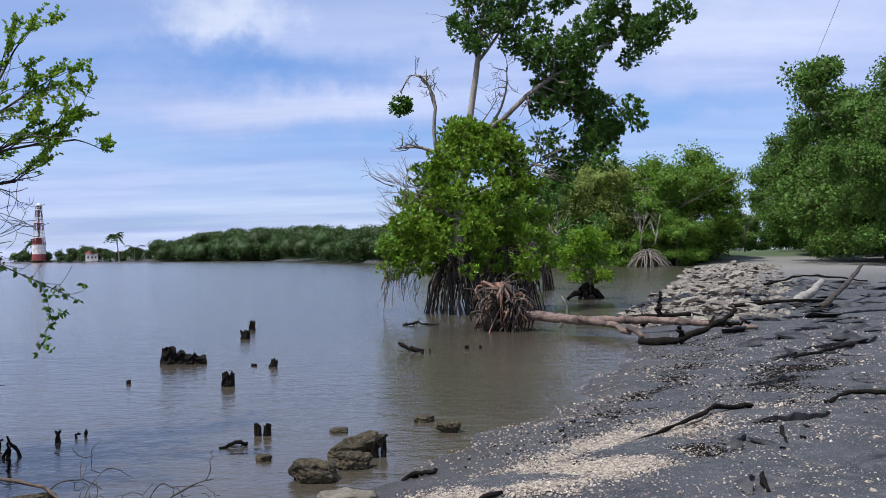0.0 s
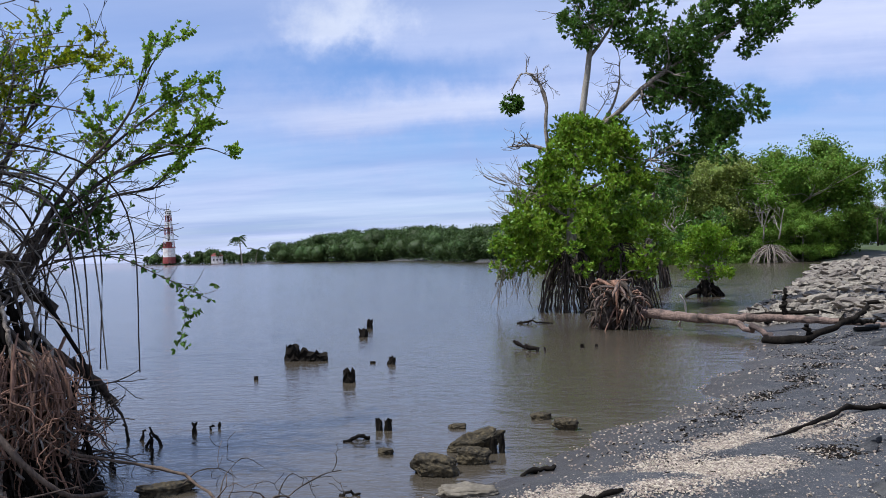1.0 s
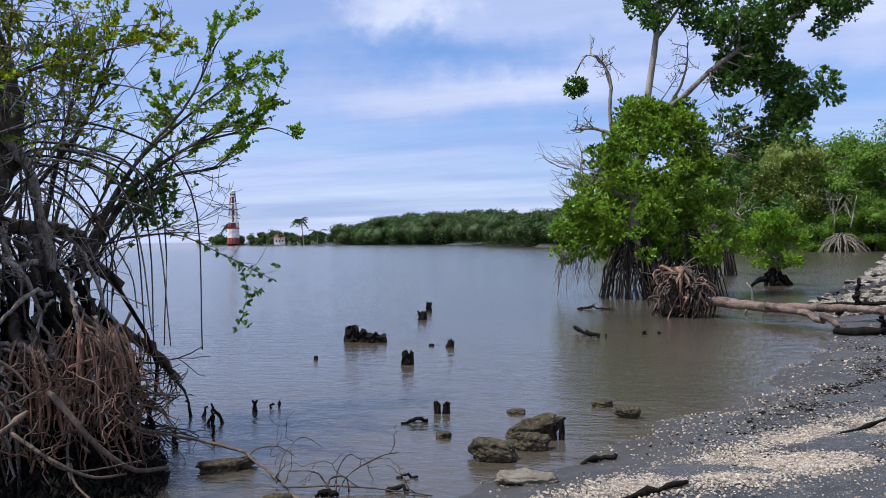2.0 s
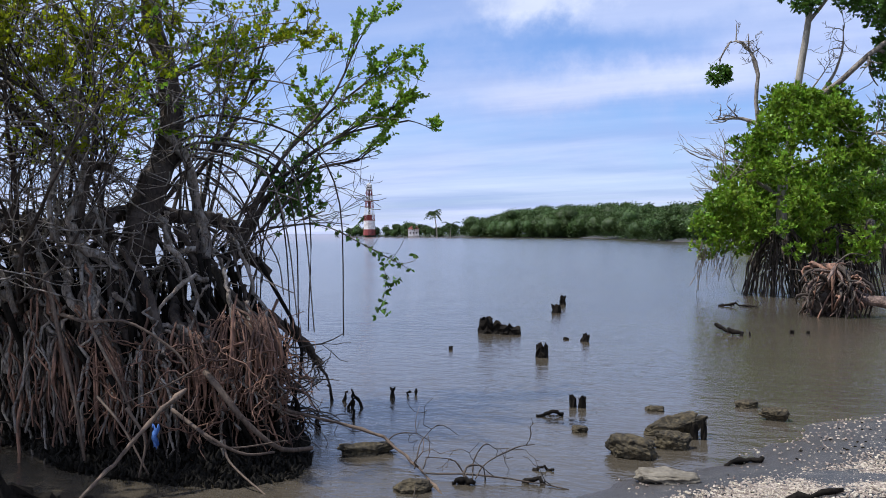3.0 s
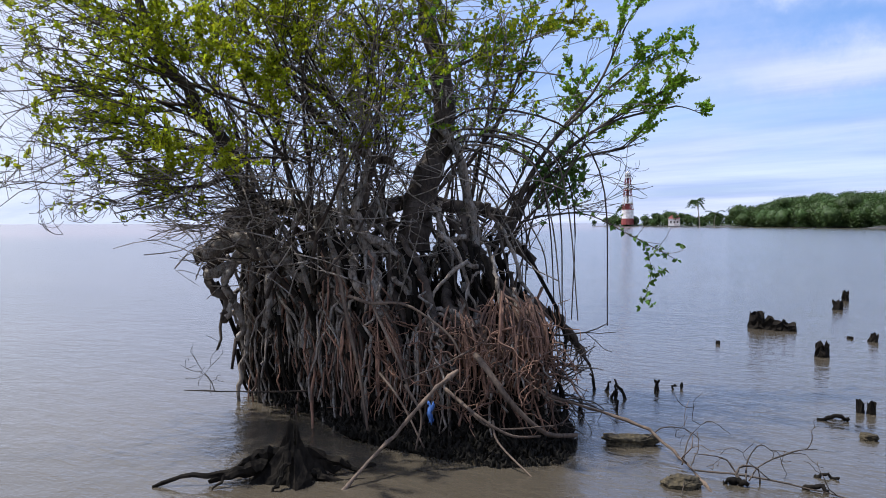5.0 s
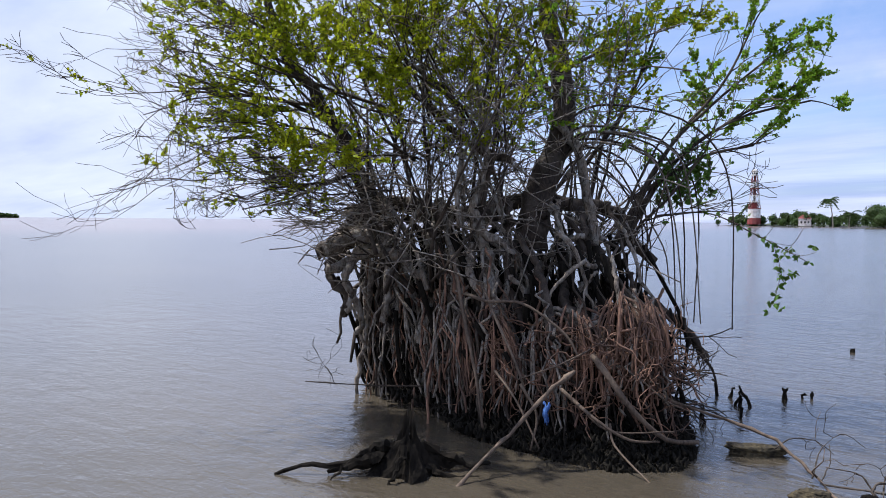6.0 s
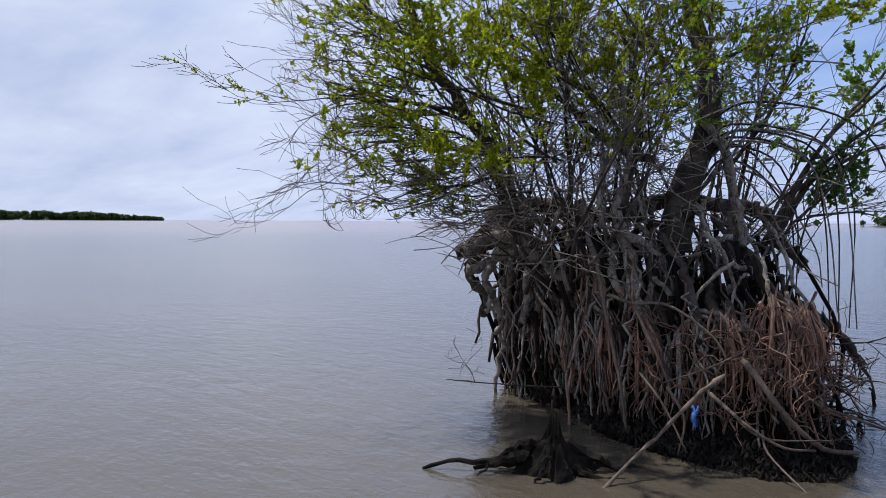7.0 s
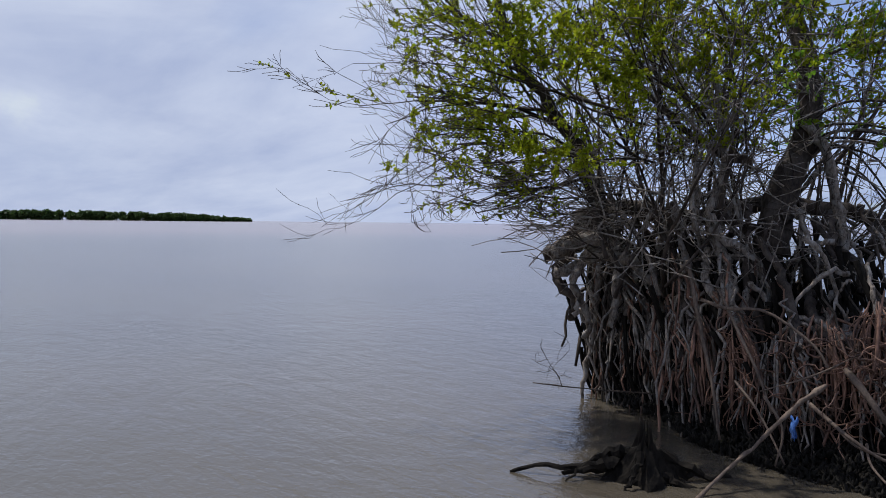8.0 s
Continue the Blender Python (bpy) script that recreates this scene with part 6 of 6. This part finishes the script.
stick(beach((5.0, 11.0, 0.02), (5.8, 11.6, 0.06), (6.4, 12.2, 0.03)), 0.02, 0.035, WET_SHADE_WOOD, "dark driftwood on grey sand", forks=2, seed=57)
stick(beach((9.2, 19.5, 0.1), (11.0, 22.0, 0.55), (12.6, 24.5, 0.95)), 0.075, 0.05, BARK_DARK, "dark timber leaning on the rubble", seed=58)
stick(beach((9.0, 20.5, 0.15), (10.2, 22.3, 0.35), (11.0, 23.6, 0.5)), 0.13, 0.09, BARK_PALE, "pale driftwood log lying on the rubble", seed=59)
stick(beach((7.2, 20.5, 0.1), (8.6, 20.2, 0.2), (9.9, 20.6, 0.15)), 0.05, 0.03, WET_SHADE_WOOD, "dark driftwood by the rubble", forks=3, seed=60)
stick(beach((12.5, 32.0, 0.1), (14.8, 33.5, 0.35), (17.0, 33.0, 0.1)), 0.045, 0.03, WET_SHADE_WOOD, "dark bent branch on the beach road", seed=61)

# ---- overhead cable ----
b = Build(); s = np.linspace(0, 1, 24)[:, None]
a, c = np.array((5.2, 0.3, 12.6)), np.array((49.8, 139.5, 5.5))
line = a + (c - a) * s; line[:, 2] -= 1.2 * (s * (1 - s))[:, 0]
b.tube(line, 0.008, 5)
tagged(part("overhead_cable", b, DARK_METAL), "thin dark cable strung above the road", "cable")
for x, y, h in ((5.2, 0.3, 12.8), (49.8, 139.5, 5.7)):
    b = Build(); b.tube([(0, 0, -0.3), (0, 0, h / 2), (0, 0, h - gz(x, y))], [0.16, 0.13, 0.1], 8)
    box(b, (0, 0, h - gz(x, y) - 0.15), (1.2, 0.1, 0.1))
    ob = part("utility_pole", b, BARK_DARK); ob.matrix_world = pose(x, y, gz(x, y))
    tagged(ob, "tall weathered utility pole among roadside trees", "pole", "poles by the road")

# ---- litter that nobody could count ----
rng = np.random.default_rng(81)


def scatter(n, centre, spread, heading):
    a = rng.normal(size=n) * spread[0]; c = rng.normal(size=n) * spread[1]
    co, si = math.cos(heading), math.sin(heading)
    return centre[0] + a * co - c * si, centre[1] + a * si + c * co


def chips(b, x, y, size, flat):
    n = len(x)
    z = ground_height(x, y)
    keep = z > -0.03
    x, y, z, size = x[keep], y[keep], z[keep], size[keep]; n = len(x)
    o = np.array([(-1, -1, -0.5), (1, -1, -0.5), (1, 1, -0.5), (-1, 1, -0.5), (-0.55, -0.6, 1), (0.6, -0.5, 1), (0.5, 0.6, 1), (-0.6, 0.5, 1)]) * np.array((0.5, 0.4, flat * 0.5))
    v = o[None] * size[:, None, None] * rng.uniform(0.6, 1.4, (n, 8, 3))
    yaw, tip = rng.uniform(0, 6.28, n), rng.normal(size=n) * 0.35
    vx = v[..., 0] * np.cos(tip)[:, None] - v[..., 2] * np.sin(tip)[:, None]; vz = v[..., 0] * np.sin(tip)[:, None] + v[..., 2] * np.cos(tip)[:, None]
    v = np.stack((vx * np.cos(yaw)[:, None] - v[..., 1] * np.sin(yaw)[:, None], vx * np.sin(yaw)[:, None] + v[..., 1] * np.cos(yaw)[:, None], vz), -1)
    v += np.stack((x, y, z + size * flat * 0.25), -1)[:, None]
    f = np.array([(4, 5, 6, 7), (0, 1, 5, 4), (1, 2, 6, 5), (2, 3, 7, 6), (3, 0, 4, 7)])
    b.add(v.reshape(-1, 3), (f[None] + 8 * np.arange(n)[:, None, None]).reshape(-1, 4))


b = Build()
for n, c, sp, hd, s0, s1 in ((7000, (1.65, 6.4), (0.6, 0.16), 0.72, 0.006, 0.024), (5200, (0.45, 5.1), (0.5, 0.14), 0.66, 0.007, 0.022), (6500, (1.25, 5.4), (0.42, 0.16), 0.6, 0.007, 0.026), (1800, (2.4, 7.0), (1.2, 0.35), 0.75, 0.006, 0.02),
                             (3500, (2.8, 5.5), (2.0, 1.0), 0.7, 0.005, 0.018), (120, (2.8, 5.5), (2.0, 1.2), 0.7, 0.02, 0.04), (2500, (4.2, 8.5), (2.5, 1.2), 0.9, 0.006, 0.02), (120, (4.2, 9.0), (2.5, 1.5), 0.9, 0.025, 0.05), (650, (1.6, 8.0), (1.4, 0.35), 1.0, 0.008, 0.022), (1200, (3.4, 11.5), (2.5, 0.7), 1.1, 0.008, 0.03),
                             (900, (7.5, 13.5), (2.5, 1.2), 0.9, 0.01, 0.05), (350, (0.3, 6.9), (1.2, 0.25), 1.0, 0.008, 0.025)):
    x, y = scatter(n, c, sp, hd); chips(b, x, y, rng.uniform(s0, s1, n), 0.55)
tagged(part("shells", b, SHELL, smooth=False), "bleached broken shells and pebbles scattered on grey sand", "shells", kind="stuff")
b = Build()
x, y = scatter(110, (3.6, 8.5), (2.6, 1.3), 0.95); chips(b, x, y, rng.uniform(0.02, 0.06, 110), 0.3)
for n, c, sp, hd in ((1700, (3.0, 9.9), (1.6, 0.16), 1.05), (2800, (4.45, 9.6), (0.85, 0.28), 1.0), (900, (2.0, 5.9), (0.16, 0.16), 0.0), (900, (4.0, 13.0), (1.2, 0.3), 1.1), (220, (2.0, 7.7), (1.2, 0.25), 0.8), (250, (1.45, 5.95), (0.7, 0.10), 0.72)):
    x, y = scatter(n, c, sp, hd); chips(b, x, y, rng.uniform(0.008, 0.032, n), 0.35)
tagged(part("wrack", b, WRACK, smooth=False), "dark wood chips and leaf wrack along the tideline", "wrack", kind="stuff")

# ---- rubble bank and broken road slabs, piece by piece ----
rng = np.random.default_rng(91)
stones = []
for k in range(14):
    bm = lumpy(300 + k, (rng.uniform(0.7, 1.2), rng.uniform(0.5, 0.8), rng.uniform(0.18, 0.4)), 14)
    me = bpy.data.meshes.new("stone"); bm.to_mesh(me); bm.free(); me.materials.append(RUBBLE); stones.append(me)
bank = thing("rubble_bank", "bank of pale broken stones piled along the shore", "rubble", pose(8, 26, 0), kind="structure")
for k in range(300):
    f = rng.random() ** 1.5
    y = 18.3 + f * 55; x = np.interp(y, (18.3, 22, 32, 47, 75), (5.8, 7.0, 10.6, 15.4, 25)) + rng.uniform(-1, 1) * np.interp(y, (18, 30, 75), (1.3, 1.9, 2.6))
    s = np.interp(y, (18, 40, 75), (0.5, 0.75, 1.2)) * rng.uniform(0.5, 1.1)
    hill = 0.32 * math.exp(-((x - np.interp(y, (18.3, 22, 32, 47, 75), (6.2, 7.4, 11, 16, 26))) / 1.3) ** 2)
    ob = new("stone", stones[k % 14]); ob.parent = bank
    ob.matrix_local = bank.matrix_world.inverted() @ (pose(x, y, max(gz(x, y), 0) + hill * rng.random() + 0.06, rng.normal() * 11, rng.normal() * 11, rng.uniform(0, 360)) @ Matrix.Diagonal((s, s, s, 1)))
b = Build()
y = 18.0 + 57 * rng.random(2600) ** 1.7; x = np.interp(y, (18.3, 22, 32, 47, 75), (5.8, 7.0, 10.6, 15.4, 25)) + rng.normal(size=2600) * np.interp(y, (18, 30, 75), (0.8, 1.2, 1.7))
chips(b, x, y, rng.uniform(0.08, 0.36, 2600) * np.interp(y, (18, 75), (0.9, 1.8)), 0.4)
tagged(part("stone_fill", b, RUBBLE_FILL, smooth=False), "small pale broken stones filling the shore bank", "rubble", kind="stuff")
slabs = []
for k in range(6):
    bm = lumpy(400 + k, (rng.uniform(0.8, 1.3), rng.uniform(0.5, 0.9), 0.14), 12)
    me = bpy.data.meshes.new("slab"); bm.to_mesh(me); bm.free(); me.materials.append(SLAB); slabs.append(me)
for k in range(72):
    y = rng.uniform(11.5, 36); x = np.interp(y, (11.5, 15, 20, 34), (6.0, 7.2, 9.2, 15.5)) + rng.normal() * np.interp(y, (11, 34), (0.9, 1.8))
    s = rng.uniform(0.5, 1.1) * np.interp(y, (11, 34), (0.7, 1.4))
    ob = new("road_slab", slabs[k % 6])
    ob.matrix_world = pose(x, y, gz(x, y) + 0.03, rng.normal() * 9, rng.normal() * 9, rng.uniform(0, 360)) @ Matrix.Diagonal((s, s, s, 1))
    tagged(ob, "broken slab of dark asphalt lying on the sand", "slab", "broken road slabs")
def crust_edge(x, y, heading, length, seed):
    """A raised, broken lip of an asphalt sheet."""
    rng = np.random.default_rng(seed)
    n = 16; f = np.linspace(0, 1, n); co, si = math.cos(heading), math.sin(heading)
    wander = np.cumsum(rng.normal(size=n)) * length * 0.035
    px, py = x + (f - 0.5) * length * co - wander * si, y + (f - 0.5) * length * si + wander * co
    rise = 0.055 * np.sin(f * math.pi) ** 0.6 * rng.uniform(0.6, 1.2, n)
    depth = length * (0.10 + 0.14 * np.sin(f * math.pi)) * rng.uniform(0.8, 1.2, n)
    rows = []
    for away, lift in ((0.0, -0.03), (0.0, 1.0), (0.012, 1.05), (0.5, 0.35), (1.0, -0.2)):
        rx, ry = px - si * depth * away, py + co * depth * away
        rows.append(np.stack((rx, ry, ground_height(rx, ry) + rise * lift + 0.004 * rng.normal(size=n)), -1))
    b = Build(); v = np.array(rows)
    ii, jj = np.meshgrid(np.arange(4), np.arange(n - 1), indexing="ij")
    b.add(v.reshape(-1, 3), np.stack((ii * n + jj, ii * n + jj + 1, (ii + 1) * n + jj + 1, (ii + 1) * n + jj), -1).reshape(-1, 4))
    tagged(part("asphalt_lip", b, SLAB, smooth=False), "curled broken lip of dark asphalt on the beach", "slab", "broken crust on the beach")


for k, (x, y, heading, length) in enumerate(((2.55, 6.1, 1.3, 0.55), (2.15, 4.75, 1.2, 0.4), (3.3, 7.0, 0.5, 0.8), (4.0, 9.2, 0.4, 0.9), (5.2, 11.4, 0.7, 1.3), (6.2, 12.4, 0.5, 1.4), (5.6, 13.6, 0.3, 1.2),
                                             (6.9, 14.6, 0.8, 1.5), (8.2, 16.4, 0.4, 1.8), (7.4, 17.5, 0.2, 1.4), (9.5, 18.5, 0.5, 2.0), (10.6, 21.0, 0.3, 2.2))):
    crust_edge(x, y, heading, length, 500 + k)
for k in range(11):
    x, y = rng.uniform(2.6, 6.5), rng.uniform(5.0, 12.0)
    if x < np.interp(y, (5, 12), (2.2, 4.2)):
        x += 1.8
    s = rng.uniform(0.18, 0.42)
    ob = new("sand_crust", slabs[k % 6])
    ob.matrix_world = pose(x, y, gz(x, y) + 0.004, rng.normal() * 4, rng.normal() * 4, rng.uniform(0, 360)) @ Matrix.Diagonal((s * 1.5, s, s * 0.55, 1))
    tagged(ob, "flat dark crust of broken asphalt in sand", "slab", "broken crust on the beach")
